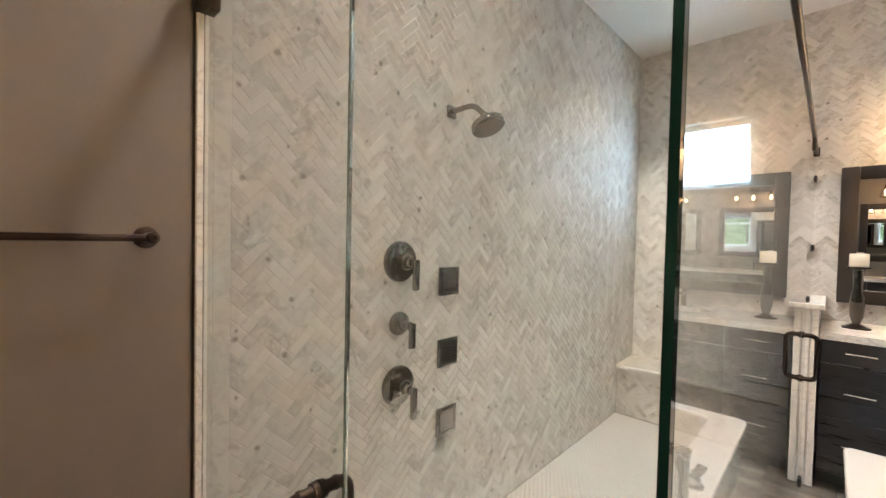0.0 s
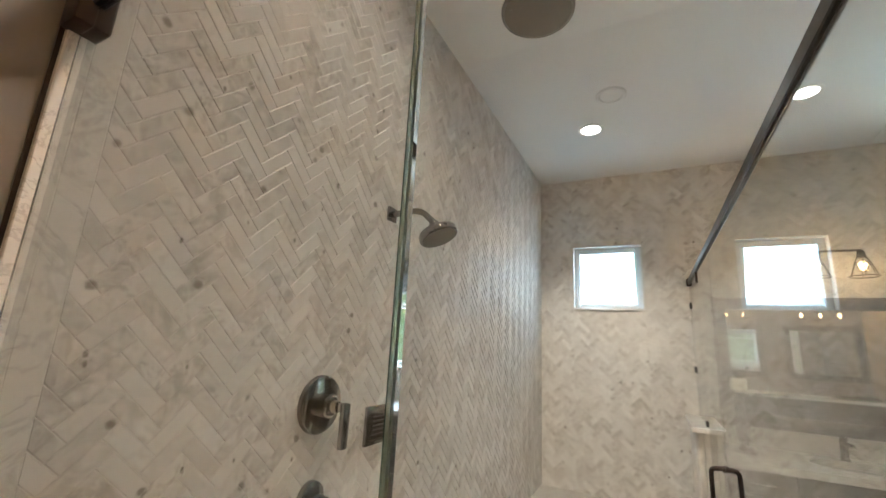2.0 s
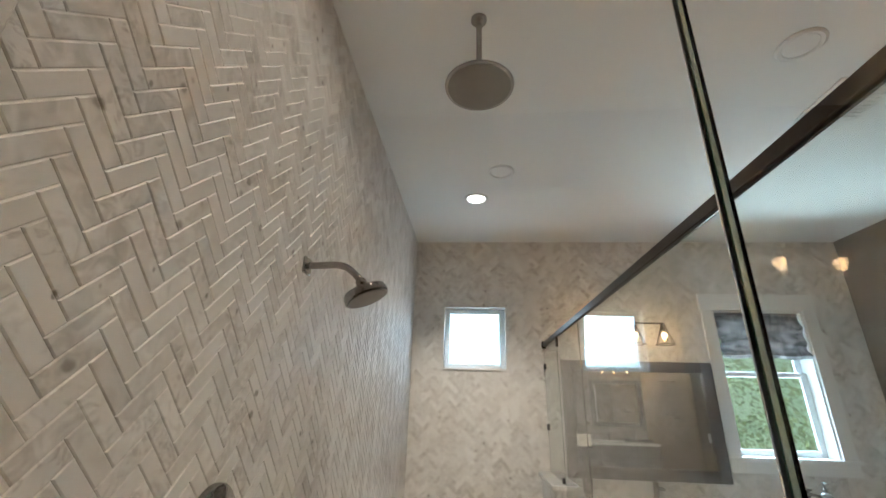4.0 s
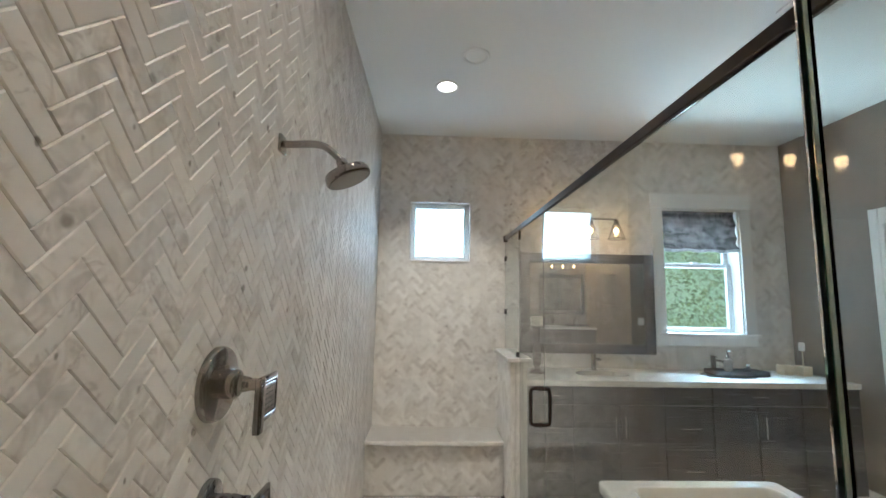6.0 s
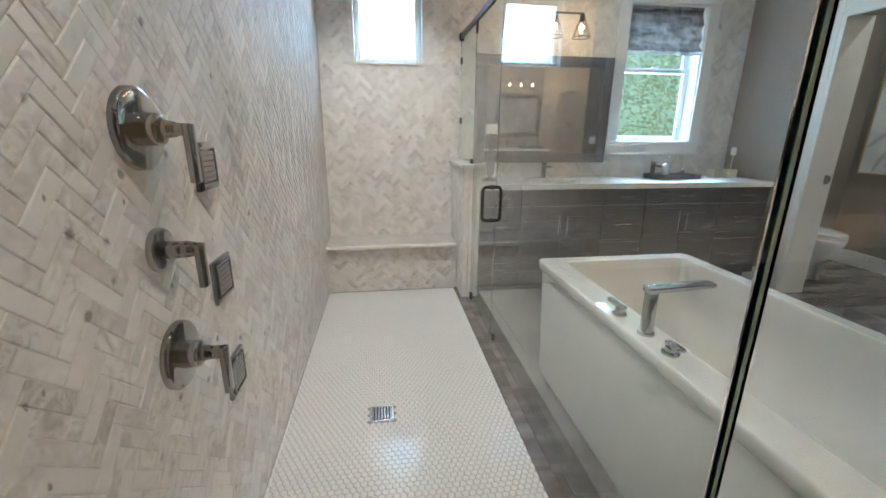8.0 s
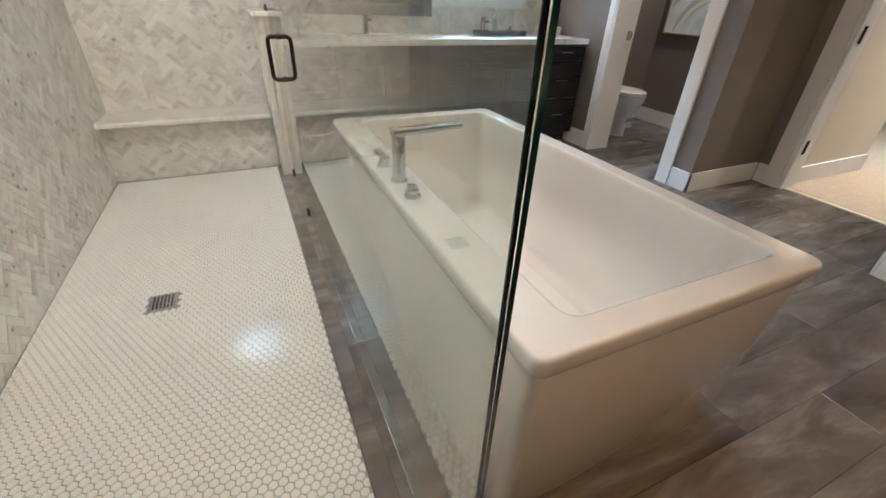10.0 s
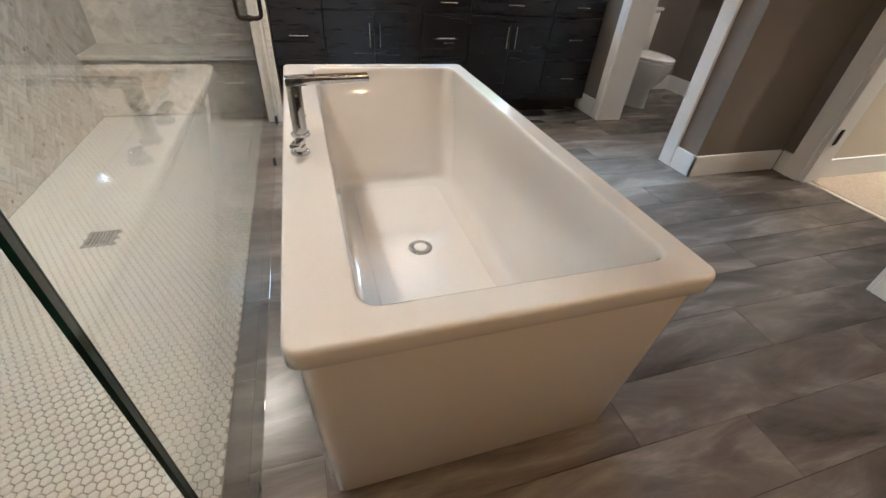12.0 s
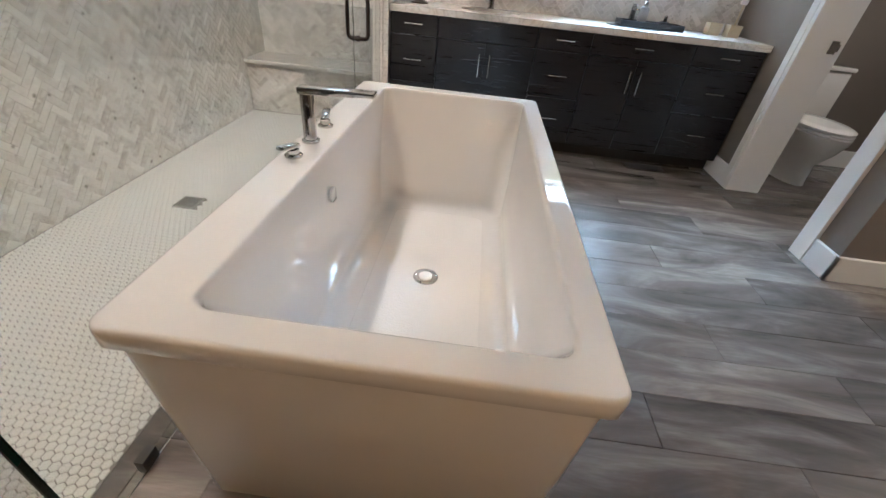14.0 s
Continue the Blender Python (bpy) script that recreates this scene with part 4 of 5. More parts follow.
def vanity_light(x, y, z, turn, watts=2.0):
    """Three caged filament bulbs on a bar with a round back plate; it looks to -y before the turn."""
    v = thing("vanity_light", (x, y, z), "three-bulb wall light with open wire cages and filament bulbs", "wall light", "vanity lights")
    v.rotation_euler = (0, 0, turn)
    part("back_plate", lathe((0, 0, 0.09), (0, -1, 0), [(0.062, 0), (0.062, 0.012), (0.054, 0.020), (0.02, 0.022)], 32), BRONZE, v)
    part("stem", cyl((0, -0.01, 0.09), (0, -0.105, 0.09), 0.009, None, 14), BRONZE, v)
    part("bar", cyl((-0.24, -0.105, 0.09), (0.24, -0.105, 0.09), 0.0075, None, 14), BRONZE, v)
    for s in (-1, 0, 1):
        cx = 0.232 * s
        so = part("socket", lathe((cx, -0.105, 0.092), (0, 0, -1), [(0.010, 0), (0.019, 0.012), (0.021, 0.03), (0.021, 0.055), (0.017, 0.058)], 24), BRONZE, v)
        b = part("bulb", lathe((cx, -0.105, 0.036), (0, 0, -1), [(0.012, 0.0), (0.014, 0.012), (0.024, 0.040), (0.029, 0.062), (0.025, 0.084), (0.012, 0.096), (0.003, 0.098)], 24), BULBGLASS, v, "clear glass filament bulb")
        b.visible_shadow = False
        part("filament", lathe((cx, -0.105, 0.012), (0, 0, -1), [(0.004, 0), (0.013, 0.012), (0.013, 0.034), (0.004, 0.046)], 12), BULBGLOW, b, "glowing filament")
        cage = part("cage", tube([(cx + 0.072 * math.cos(2 * math.pi * k / 28), -0.105 + 0.072 * math.sin(2 * math.pi * k / 28), -0.085) for k in range(28)], 0.0038, 8, True), BRONZE, v)
        part("hoop", tube([(cx + 0.042 * math.cos(2 * math.pi * k / 24), -0.105 + 0.042 * math.sin(2 * math.pi * k / 24), 0.0) for k in range(24)], 0.0024, 8, True), BRONZE, cage)
        for k in range(6):
            a = 2 * math.pi * k / 6 + 0.3
            c_, s_ = math.cos(a), math.sin(a)
            part("wire", tube([(cx + 0.020 * c_, -0.105 + 0.020 * s_, 0.055), (cx + 0.042 * c_, -0.105 + 0.042 * s_, 0.0), (cx + 0.072 * c_, -0.105 + 0.072 * s_, -0.085)], 0.0030, 6), BRONZE, cage)
        l = bpy.data.lights.new("filament_light", "POINT")
        l.energy, l.color, l.shadow_soft_size = watts, BULB, 0.011
        o = new("filament_light", l)
        o.location = Matrix.Translation((x, y, z)) @ Euler((0, 0, turn)).to_matrix().to_4x4() @ Vector((cx, -0.105, -0.03))
    return v


vanity_light(0.685, YE - 0.008, 2.12, 0)

# things on the end vanity
tray = thing("vanity_tray", (1.83, 3.56, ZT2), "black lacquer tray with raised sides on the countertop", "tray")
part("floor", box((-0.22, -0.085, 0), (0.22, 0.085, 0.008), 0.002, 1), TRAY, tray)
for lo, hi in (((-0.22, -0.085, 0.008), (0.22, -0.075, 0.04)), ((-0.22, 0.075, 0.008), (0.22, 0.085, 0.04)), ((-0.22, -0.075, 0.008), (-0.21, 0.075, 0.04)), ((0.21, -0.075, 0.008), (0.22, 0.075, 0.04))):
    part("side", box(lo, hi, 0.002, 1), TRAY, tray)
soap = thing("soap_bottle", (1.77, 3.57, ZT2 + 0.008), "grey glass soap bottle with a chrome pump", "bottle")
part("bottle", lathe((0, 0, 0), (0, 0, 1), [(0.030, 0), (0.033, 0.01), (0.033, 0.10), (0.028, 0.115), (0.014, 0.122), (0.013, 0.13)], 28), SOAP, soap)
part("pump", lathe((0, 0, 0.13), (0, 0, 1), [(0.015, 0), (0.015, 0.015), (0.006, 0.02), (0.005, 0.045), (0.012, 0.048), (0.010, 0.058)], 20), BRIGHT, soap)
part("nozzle", box((-0.005, -0.045, 0.178), (0.005, 0.005, 0.187), 0.002, 1), BRIGHT, soap)
dish = thing("soap_dish", (1.93, 3.56, ZT2 + 0.008), "small black soap dish with a chrome knob", "soap dish")
part("bowl", lathe((0, 0, 0), (0, 0, 1), [(0.035, 0), (0.055, 0.012), (0.058, 0.026), (0.050, 0.026), (0.03, 0.012)], 30), TRAY, dish)
part("lid", lathe((0, 0, 0.024), (0, 0, 1), [(0.045, 0), (0.040, 0.014), (0.012, 0.024), (0.010, 0.034)], 26), TRAY, dish)
part("knob", lathe((0, 0, 0.056), (0, 0, 1), [(0.006, 0), (0.014, 0.008), (0.014, 0.018), (0.006, 0.026)], 18), BRIGHT, dish)
for k, (x, y) in enumerate(((2.30, 3.62), (2.42, 3.58))):
    b = thing("stone_holder", (x, y, ZT2), "square tan stone brush holder on the countertop" if k else "square tan stone tumbler on the countertop", "holder", "stone bath accessories")
    part("block", loft([ring(0, 0, 0, 0.082, 0.082, 0.006), ring(0, 0, 0.075, 0.088, 0.088, 0.006), ring(0, 0, 0.075, 0.068, 0.068, 0.004), ring(0, 0, 0.02, 0.062, 0.062, 0.004)]), STONE, b)
    if k:
        part("brush_stem", cyl((0, 0, 0.021), (0.004, 0.0, 0.20), 0.005, None, 10), STONE, b)
        part("brush_head", box((-0.02, -0.01, 0.20), (0.024, 0.012, 0.27), 0.006, 2), TRIM, b)
cd = thing("candle_holder", (0.165, 3.55, ZT2), "square cream candle on a tall dark glass stem", "candle holder")
part("foot", lathe((0, 0, 0), (0, 0, 1), [(0.065, 0), (0.065, 0.006), (0.045, 0.014), (0.018, 0.03)], 30), BRONZE, cd)
part("stem", lathe((0, 0, 0.028), (0, 0, 1), [(0.018, 0), (0.032, 0.05), (0.036, 0.12), (0.022, 0.22), (0.024, 0.32), (0.04, 0.335)], 28), glass("smoked_glass", (0.35, 0.33, 0.32)), cd)
part("dish", box((-0.05, -0.05, 0.362), (0.05, 0.05, 0.372), 0.003, 1), BRONZE, cd)
part("candle", box((-0.042, -0.042, 0.372), (0.042, 0.042, 0.45), 0.006, 2), WAX, cd)

# ---------------- second vanity behind ----------------
VY2 = YB + 0.53
for x0, x1, k in ((0.0, 0.42, "drawers"), (0.42, 1.14, "sink"), (1.14, 1.52, "drawers"), (1.52, 2.14, "sink"), (2.14, 2.53, "drawers")):
    cabinet(x0, x1, k, 0.53 - 0.006, True, VY2, True)
countertop(-0.02, 2.546, YB + 0.004, VY2 + 0.026, [0.78, 1.83], "white quartz countertop of the second vanity", YB)
faucet(0.78, YB + 0.05, ZT2, math.pi)
faucet(1.83, YB + 0.05, ZT2, math.pi)
framed_mirror(0.34, 1.30, 1.12, 1.96, YB + 0.004, math.pi, "wall mirror in a dark espresso frame over the second vanity")
framed_mirror(1.565, 2.515, 1.12, 1.96, YB + 0.004, math.pi, "wall mirror in a dark espresso frame over the second vanity")
vanity_light(0.82, YB + 0.004, 2.13, math.pi, 16.0)
vanity_light(2.04, YB + 0.004, 2.13, math.pi, 12.0)

# ---------------- toilet room ----------------
to = thing("toilet", (3.20, 3.40, 0), "white porcelain toilet with its lid closed", "toilet")


def oval(cy, z, w, d, n=32, egg=0.0):
    return [(w * math.cos(2 * math.pi * k / n) * (1 - egg * math.sin(2 * math.pi * k / n) * -0.12), cy + d * math.sin(2 * math.pi * k / n), z) for k in range(n)]


part("bowl", loft([oval(0.03, 0, 0.115, 0.22), oval(0.03, 0.02, 0.11, 0.215), oval(0.02, 0.16, 0.105, 0.20), oval(-0.02, 0.27, 0.15, 0.25), oval(-0.04, 0.36, 0.185, 0.275), oval(-0.04, 0.395, 0.188, 0.28), oval(-0.04, 0.402, 0.18, 0.27)]), PORCELAIN, to, "", 0.9)
part("seat", loft([oval(-0.04, 0.404, 0.186, 0.278), oval(-0.04, 0.418, 0.188, 0.280), oval(-0.04, 0.422, 0.18, 0.272)]), PORCELAIN, to, "", 0.9)
part("lid", loft([oval(-0.04, 0.426, 0.184, 0.276), oval(-0.04, 0.440, 0.186, 0.278), oval(-0.04, 0.448, 0.17, 0.26), oval(-0.04, 0.450, 0.1, 0.16)]), PORCELAIN, to, "", 0.9)
part("tank", box((-0.21, 0.20, 0.40), (0.21, 0.385, 0.76), 0.02, 3), PORCELAIN, to)
part("tank_lid", box((-0.22, 0.19, 0.76), (0.22, 0.39, 0.79), 0.01, 2), PORCELAIN, to)
part("flush_lever", box((-0.17, 0.175, 0.68), (-0.10, 0.20, 0.70), 0.004, 2), BRIGHT, to)

art = thing("framed_canvas", (3.985, 3.42, 0.92), "abstract canvas of pale blue and gold curves in a thin frame", "picture")
am = Mat("abstract_canvas_paint", 0.6)
ap = am.place()
am.color(am.ramp(am.noise(ap, 2.4, 5, 0.6, 1.5), (0.3, (0.50, 0.62, 0.68)), (0.6, (0.80, 0.84, 0.86))))
part("canvas", box((-0.02, -0.27, 0.01), (0.0, 0.27, 0.95)), am.m, art, "", 0)
for lo, hi in (((-0.03, -0.285, 0), (0.012, -0.27, 0.96)), ((-0.03, 0.27, 0), (0.012, 0.285, 0.96)), ((-0.03, -0.27, 0), (0.012, 0.27, 0.012)), ((-0.03, -0.27, 0.948), (0.012, 0.27, 0.96))):
    part("frame", box(lo, hi, 0.002, 1), metal("gold_leaf_frame", (0.60, 0.45, 0.22), 0.35), art)

GREYPAINT = Mat("grey_brush_paint", 0.6, 0.0, (0.52, 0.53, 0.53)).m
GOLDPAINT = Mat("gold_brush_paint", 0.5, 0.0, (0.62, 0.50, 0.28)).m


def brush_arc(cy, cz, r, a0, a1, width, mat):
    """A raised stroke of paint along an arc, thin at both ends, kept within the canvas."""
    steps = 26
    bm = bmesh.new()
    rows = []
    for k in range(steps + 1):
        a = radians(a0 + (a1 - a0) * k / steps)
        w = width * (0.25 + 0.75 * math.sin(math.pi * (k + 0.5) / (steps + 1)))
        y0, z0 = cy + (r - w / 2) * math.cos(a), cz + (r - w / 2) * math.sin(a)
        y1, z1 = cy + (r + w / 2) * math.cos(a), cz + (r + w / 2) * math.sin(a)
        if max(abs(y0), abs(y1)) > 0.265 or min(z0, z1) < 0.016 or max(z0, z1) > 0.944:
            continue
        rows.append([bm.verts.new(v) for v in ((-0.0195, y0, z0), (-0.0225, y0, z0), (-0.0225, y1, z1), (-0.0195, y1, z1))])
    for p, q in zip(rows, rows[1:]):
        for i in range(3):
            bm.faces.new((p[i], p[i + 1], q[i + 1], q[i]))
    part("brush_stroke", bm, mat, art, "", 0)


brush_arc(-0.25, -0.05, 0.42, 10, 100, 0.050, GREYPAINT)
brush_arc(-0.27, -0.06, 0.37, 20, 80, 0.016, GOLDPAINT)
brush_arc(-0.10, 0.02, 0.42, 25, 130, 0.055, GREYPAINT)
brush_arc(-0.35, 0.75, 0.42, -60, 30, 0.060, GREYPAINT)
brush_arc(-0.33, 0.76, 0.36, -50, 20, 0.018, GOLDPAINT)
brush_arc(-0.30, 0.95, 0.36, -85, 0, 0.045, GREYPAINT)
brush_arc(0.05, 0.98, 0.30, 200, 290, 0.030, GREYPAINT)

# floor register by the vanity
reg = thing("floor_register", (2.02, 3.20, 0.0), "dark slotted floor register in the planks", "vent")
part("frame", box((-0.15, -0.06, 0.0), (0.15, 0.06, 0.004), 0.001, 1), BRONZE, reg)
for k in range(12):
    x = -0.13 + 0.0236 * k
    part("slat", box((x - 0.005, -0.045, 0.004), (x + 0.005, 0.045, 0.006)), BLACK, reg)

# two towels over bars on the wall beside the second vanity


def draped_towel(y, z, fall, label):
    t = thing("hand_towel", (XR, y, z), label, "towel", "hanging towels")
    part("rod", cyl((-0.065, -0.24, 0), (-0.065, 0.24, 0), 0.008, None, 14), BRONZE, t)
    for e in (-0.23, 0.23):
        part("post", lathe((0, e, 0), (-1, 0, 0), [(0.024, 0), (0.024, 0.006), (0.010, 0.012), (0.010, 0.07)], 20), BRONZE, t)
    bm = bmesh.new()
    prof = [(-0.050, -0.6 * fall), (-0.051, -0.3 * fall), (-0.053, -0.02), (-0.058, 0.010), (-0.065, 0.013), (-0.073, 0.009), (-0.079, -0.02), (-0.083, -0.3 * fall), (-0.085, -0.65 * fall), (-0.086, -fall)]
    rows = []
    for x, dz in prof:
        rows.append([bm.verts.new((x - 0.008 * math.sin(1.3 * k) * max(0, -dz), -0.17 + 0.34 * k / 16 + 0.006 * math.sin(k + dz * 9), dz)) for k in range(17)])
    for a, b in zip(rows, rows[1:]):
        for k in range(16):
            bm.faces.new((a[k], a[k + 1], b[k + 1], b[k]))
    bmesh.ops.solidify(bm, geom=bm.faces[:], thickness=0.007)
    part("cloth", bm, TOWEL, t, "", 1.2)


draped_towel(0.04, 1.90, 0.47, "patterned brown towel draped over a high wall bar")
draped_towel(0.04, 1.36, 0.42, "patterned brown towel draped over a low wall bar")

# switch plate on the near wall of the alcove
sp = thing("light_switch", (2.72, 0.78, 1.12), "white double rocker switch plate on the taupe wall", "switch")
part("plate", box((-0.058, 0.0, -0.058), (0.058, 0.006, 0.058), 0.003, 2), VINYL, sp)
for x in (-0.024, 0.024):
    part("rocker", box((x - 0.016, 0.006, -0.033), (x + 0.016, 0.010, 0.033), 0.002, 1), VINYL, sp)

# tray and bottle on the second vanity
copy_thing(tray, Matrix.Translation((2.29, YB + 0.24, ZT2)))
copy_thing(soap, Matrix.Translation((2.23, YB + 0.25, ZT2 + 0.008)))

# ---------------- pieces: herringbone, mosaic, planks ----------------
TWID, TLEN = 0.0345, 0.1035
GAP = 0.0011


def clip(poly, x0, x1, y0, y1):
    for ax, lim, sign in ((0, x0, 1), (0, x1, -1), (1, y0, 1), (1, y1, -1)):
        out = []
        for i, p in enumerate(poly):
            q = poly[(i + 1) % len(poly)]
            a, b = sign * (p[ax] - lim), sign * (q[ax] - lim)
            if a >= 0:
                out.append(p)
            if (a >= 0) != (b >= 0):
                t = a / (a - b)
                out.append((p[0] + t * (q[0] - p[0]), p[1] + t * (q[1] - p[1])))
        poly = out
        if len(poly) < 3:
            return []
    return poly


def area_of(poly):
    return 0.5 * abs(sum(p[0] * q[1] - q[0] * p[1] for p, q in zip(poly, poly[1:] + poly[:1])))


def herringbone(u0, u1, v0, v1):
    """All pieces (centre, long axis turn, corner points) over a rectangle."""
    w, n = TWID, 3
    c, s = math.cos(math.pi / 4), math.sin(math.pi / 4)
    reach = int(max(u1 - u0, v1 - v0) / w * 1.5) + 12
    seen = []
    for y in range(-reach, reach):
        for k in range(-reach // 6 - 2, reach // 6 + 2):
            x = y + 6 * k
            for hx, hy, lw, lh in ((x, y, n, 1), (x + n + 0, y - 2 + 0, 1, n)):
                cx, cy = (hx + lw / 2) * w, (hy + lh / 2) * w
                u, v = c * cx - s * cy + (u0 + u1) / 2, s * cx + c * cy + (v0 + v1) / 2
                if u0 - 0.09 < u < u1 + 0.09 and v0 - 0.09 < v < v1 + 0.09:
                    seen.append((u, v, lw > lh))
    return seen


def corners(u, v, flat):
    a = math.pi / 4 if flat else 3 * math.pi / 4
    dx, dy = math.cos(a), math.sin(a)
    hl, hw = TLEN / 2 - GAP / 2, TWID / 2 - GAP / 2
    return [(u + i * hl * dx - j * hw * dy, v + i * hl * dy + j * hw * dx) for i, j in ((-1, -1), (1, -1), (1, 1), (-1, 1))]


def slab_faces(poly, depth, bev):
    """Vertices and faces of a thin piece with a chamfered face, in (u, v, out)."""
    n = len(poly)
    if sum(p[0] * q[1] - q[0] * p[1] for p, q in zip(poly, poly[1:] + poly[:1])) < 0:
        poly = poly[::-1]
    cx, cy = sum(p[0] for p in poly) / n, sum(p[1] for p in poly) / n
    inset = []
    for i, p in enumerate(poly):
        a, b = poly[i - 1], poly[(i + 1) % n]
        la, lb = math.hypot(p[0] - a[0], p[1] - a[1]) or 1e-6, math.hypot(b[0] - p[0], b[1] - p[1]) or 1e-6
        na, nb = ((a[1] - p[1]) / la, (p[0] - a[0]) / la), ((p[1] - b[1]) / lb, (b[0] - p[0]) / lb)
        k = bev / max(0.35, 1 + na[0] * nb[0] + na[1] * nb[1])
        q = (p[0] + k * (na[0] + nb[0]), p[1] + k * (na[1] + nb[1]))
        far = math.hypot(p[0] - cx, p[1] - cy)
        inset.append(q if far > 4 * bev else (cx + 0.5 * (p[0] - cx), cy + 0.5 * (p[1] - cy)))
    vs = [(*p, 0.0) for p in poly] + [(*p, depth - bev) for p in poly] + [(*p, depth) for p in inset]
    fs = [tuple(range(2 * n, 3 * n))]
    for a in (0, n):
        fs += [(a + i, a + (i + 1) % n, a + n + (i + 1) % n, a + n + i) for i in range(n)]
    return vs, fs


def mesh_of(name, vs, fs, material):
    me = bpy.data.meshes.new(name)
    me.from_pydata(vs, [], fs)
    me.materials.append(material)
    me.validate()
    return me


def tile_surface(owner, rects, place, near, jitter=0.0010, seed=1, depth=0.0033):
    """place: (u, v, out) -> world. near(u, v): pieces that are objects of their own."""
    rnd = random.Random(seed)
    u0, u1 = min(r[0] for r in rects), max(r[1] for r in rects)
    v0, v1 = min(r[2] for r in rects), max(r[3] for r in rects)
    shared = {}
    jv, jf = [], []
    count = 0
    o = place(0, 0, 0)
    basis = Matrix((place(1, 0, 0) - o, place(0, 1, 0) - o, place(0, 0, 1) - o)).transposed().to_4x4()
    for u, v, flat in herringbone(u0, u1, v0, v1):
        full = corners(u, v, flat)
        for r in rects:
            poly = clip(full, *r)
            if len(poly) < 3 or area_of(poly) < 4e-5:
                continue
            out = rnd.uniform(0, jitter)
            whole = len(poly) == 4 and abs(area_of(poly) - area_of(full)) < 1e-8
            if whole and near(u, v) and count < 300:
                if flat not in shared:
                    vs, fs = slab_faces([(a - u, b - v) for a, b in full], depth, 0.0021)
                    shared[flat] = mesh_of("tile", vs, fs, TILE)
                ob = new("tile", shared[flat])
                ob.parent = owner
                ob.matrix_basis = Matrix.Translation(place(u, v, out)) @ basis
                count += 1
            else:
                vs, fs = slab_faces(poly, depth, 0.0021)
                k = len(jv)
                jv += [tuple(place(a, b, c + out)) for a, b, c in vs]
                jf += [tuple(k + i for i in f) for f in fs]
    rest = new("tiles", mesh_of("tiles", jv, jf, TILE))
    rest.parent = owner
    rest["kind"] = "stuff"
    return count


wall_shower = bpy.data.objects["wall_shower"]
wall_end = bpy.data.objects["wall_end"]
tile_surface(wall_shower, [(0.480, YE, 0.0, ZC)], lambda u, v, w: Vector((XW + w - 0.0005, u, v)), lambda u, v: 0.75 < u < 1.5 and 0.95 < v < 1.9, seed=3)
X0, X1 = XW + 0.004, XR
sx0, sx1, sz0, sz1 = SW
bx0, bx1, bz0, bz1 = BW
end_rects = [(X0, sx0, 0.0, ZC), (sx0, sx1, 0.0, sz0), (sx0, sx1, sz1, ZC), (sx1, bx0, 0.0, ZC), (bx0, bx1, 0.0, bz0), (bx0, bx1, bz1, ZC), (bx1, X1, 0.0, ZC)]
tile_surface(wall_end, end_rects, lambda u, v, w: Vector((u, YE - w + 0.0005, v)), lambda u, v: u < -0.1 and 0.5 < v < 1.8, jitter=0.0004, seed=4, depth=0.0022)
tile_surface(bpy.data.objects["bench"], [(X0, -0.137, 0.0, 0.370)], lambda u, v, w: Vector((u, 3.455 - w + 0.0005, v)), lambda u, v: True, seed=5)
tile_surface(bpy.data.objects["pony_wall"], [(PY + 0.002, YE - 0.006, 0.0, 1.028)], lambda u, v, w: Vector((PX0 - w + 0.0005, u, v)), lambda u, v: True, seed=6)

# hexagon mosaic
HP = 0.0268


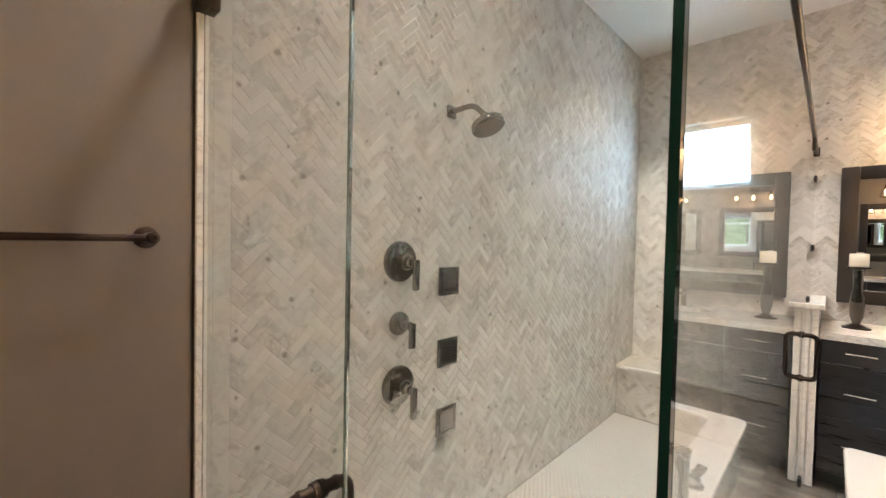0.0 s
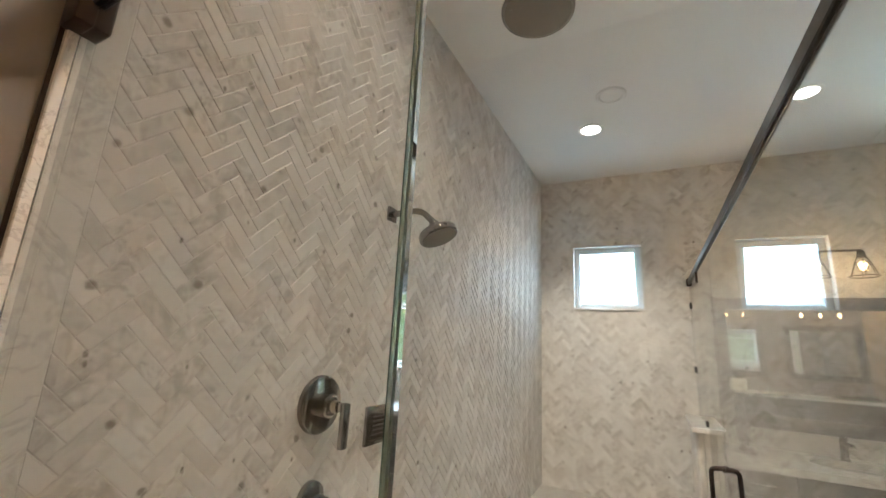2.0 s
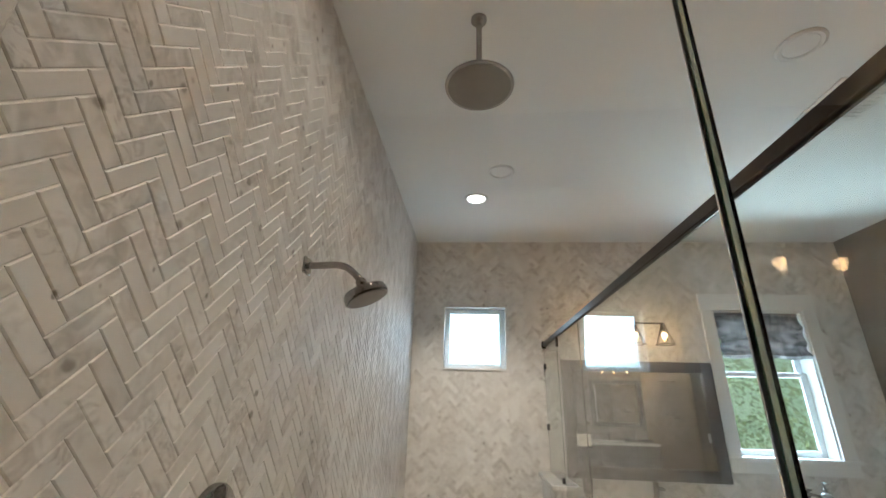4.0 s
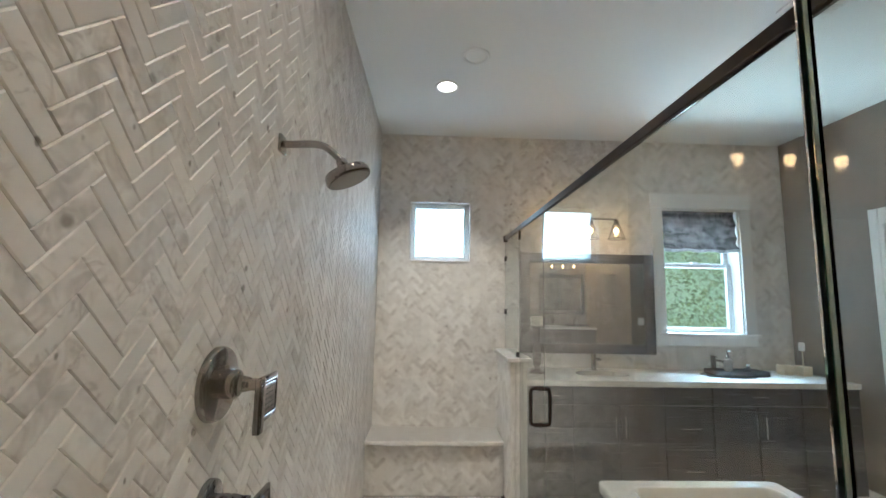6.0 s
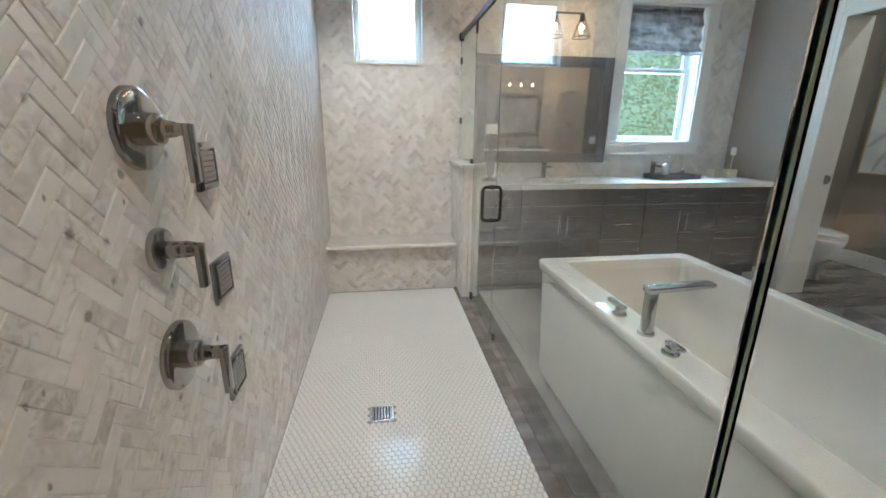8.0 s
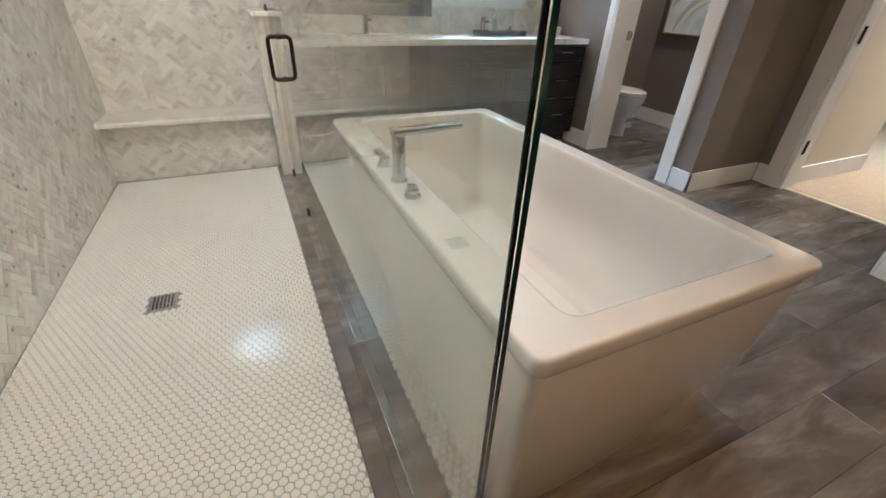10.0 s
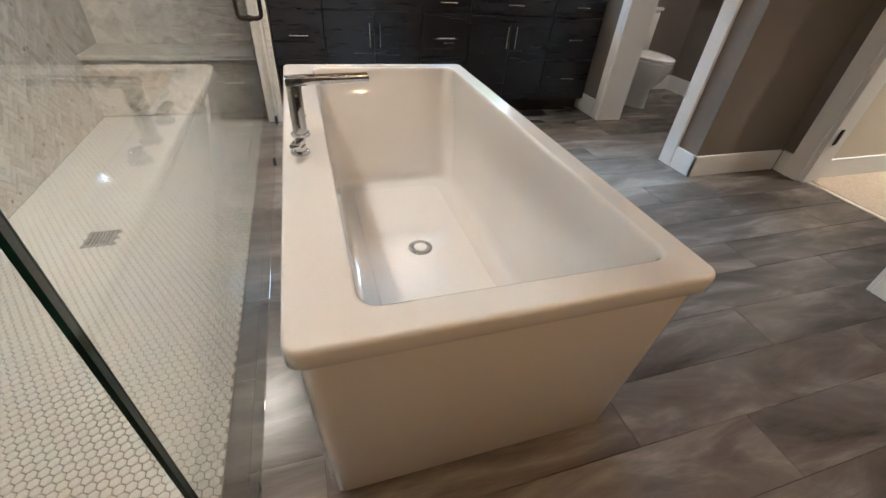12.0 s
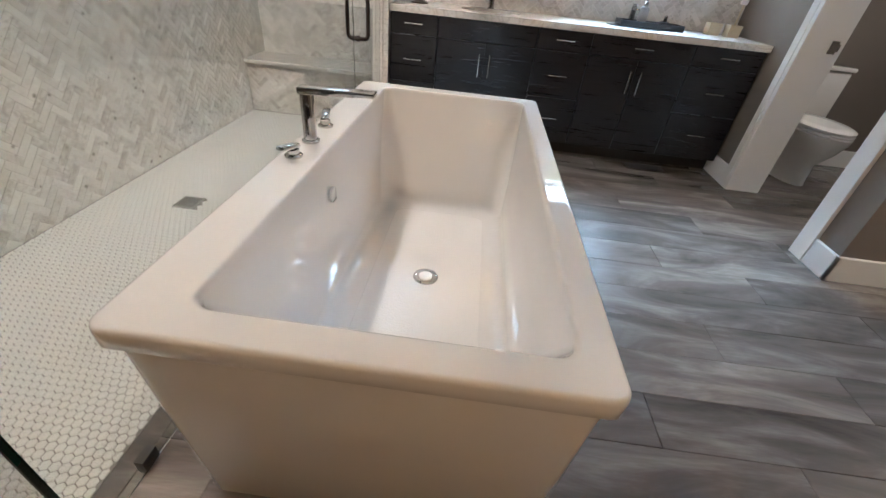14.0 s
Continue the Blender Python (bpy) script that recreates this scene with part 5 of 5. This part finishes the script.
def mosaic():
    owner = bpy.data.objects["floor_shower"]
    rnd = random.Random(8)
    rad = HP / math.sqrt(3) - 0.0015
    hexa = [(rad * math.cos(math.pi / 6 + math.pi / 3 * k), rad * math.sin(math.pi / 6 + math.pi / 3 * k)) for k in range(6)]
    vs, fs = slab_faces(hexa, 0.0042, 0.0012)
    me = mesh_of("tile", vs, fs, HEX)
    x0, x1, y0, y1 = XW + 0.006, -0.157, YG - 0.016, 3.448
    jv, jf = [], []
    count = 0
    row = 0
    y = y0
    while y < y1:
        x = x0 + (HP / 2 if row % 2 else 0)
        while x < x1:
            if not (abs(x + 0.765) < 0.062 and abs(y - 1.870) < 0.062):
                out = -0.0035 + rnd.uniform(0, 0.0004)
                whole = x - rad > x0 and x + rad < x1 and y - rad > y0 and y + rad < y1
                if whole and count < 300 and x > -0.62 and 0.45 < y:
                    ob = new("tile", me)
                    ob.parent = owner
                    ob.location = (x, y, out)
                    count += 1
                else:
                    poly = clip([(x + a, y + b) for a, b in hexa], x0, x1, y0, y1)
                    if len(poly) >= 3 and area_of(poly) > 2e-5:
                        v2, f2 = slab_faces(poly, 0.0042, 0.0012)
                        k = len(jv)
                        jv += [(a, b, c + out) for a, b, c in v2]
                        jf += [tuple(k + i for i in f) for f in f2]
            x += HP
        y += HP * math.sqrt(3) / 2
        row += 1
    rest = new("tiles", mesh_of("tiles", jv, jf, HEX))
    rest.parent = owner
    rest["kind"] = "stuff"


mosaic()


def planks():
    owner = bpy.data.objects["floor"]
    rnd = random.Random(11)
    cache = {}

    def lay(x0, x1, y0, y1):
        g = 0.0016
        a, b = x1 - x0 - g, y1 - y0 - g
        if a < 0.01 or b < 0.01:
            return
        key = (round(a, 3), round(b, 3))
        if key not in cache:
            vs, fs = slab_faces([(-a / 2, -b / 2), (a / 2, -b / 2), (a / 2, b / 2), (-a / 2, b / 2)], 0.006, 0.0012)
            cache[key] = mesh_of("plank", vs, fs, PLANK)
        ob = new("plank", cache[key])
        ob.parent = owner
        ob.location = ((x0 + x1) / 2, (y0 + y1) / 2, -0.006 + rnd.uniform(0, 0.0003))

    # strip along the shower, planks end to end
    for a, b in ((-0.153, -0.092), (-0.092, 0.108)):
        y = YG - 0.4 + (0.3 if a < -0.1 else 0.0)
        ys = [YG - 0.02]
        while y < YE:
            if y > ys[0] + 0.1:
                ys.append(y)
            y += 0.66
        ys.append(YE - 0.01)
        for c, d in zip(ys, ys[1:]):
            lay(a, b, c, d)
    # room, planks across
    y, row = 0.847 - 0.2 * 10, 0
    while y < YE:
        c, d = max(y, YB), min(y + 0.2, YE)
        lim0 = XW if d <= YG - 0.02 + 1e-6 else (0.108 if c >= YG - 0.021 else 0.108)
        if d > YG - 0.02 and c < YG - 0.02:
            lim0 = 0.108
        lim1 = 4.0 if c > 2.0 else (3.36 if c > 0.6 else XR)
        x = XW - 0.5 - (row * 0.413) % 1.2
        while x < lim1:
            a, b = max(x, lim0), min(x + 1.2, lim1)
            if b - a > 0.03:
                lay(a, b, c, d)
            x += 1.2
        y += 0.2
        row += 1
    # front of the shower threshold
    lay(XW, 0.108, 0.247, YG - 0.02)


planks()
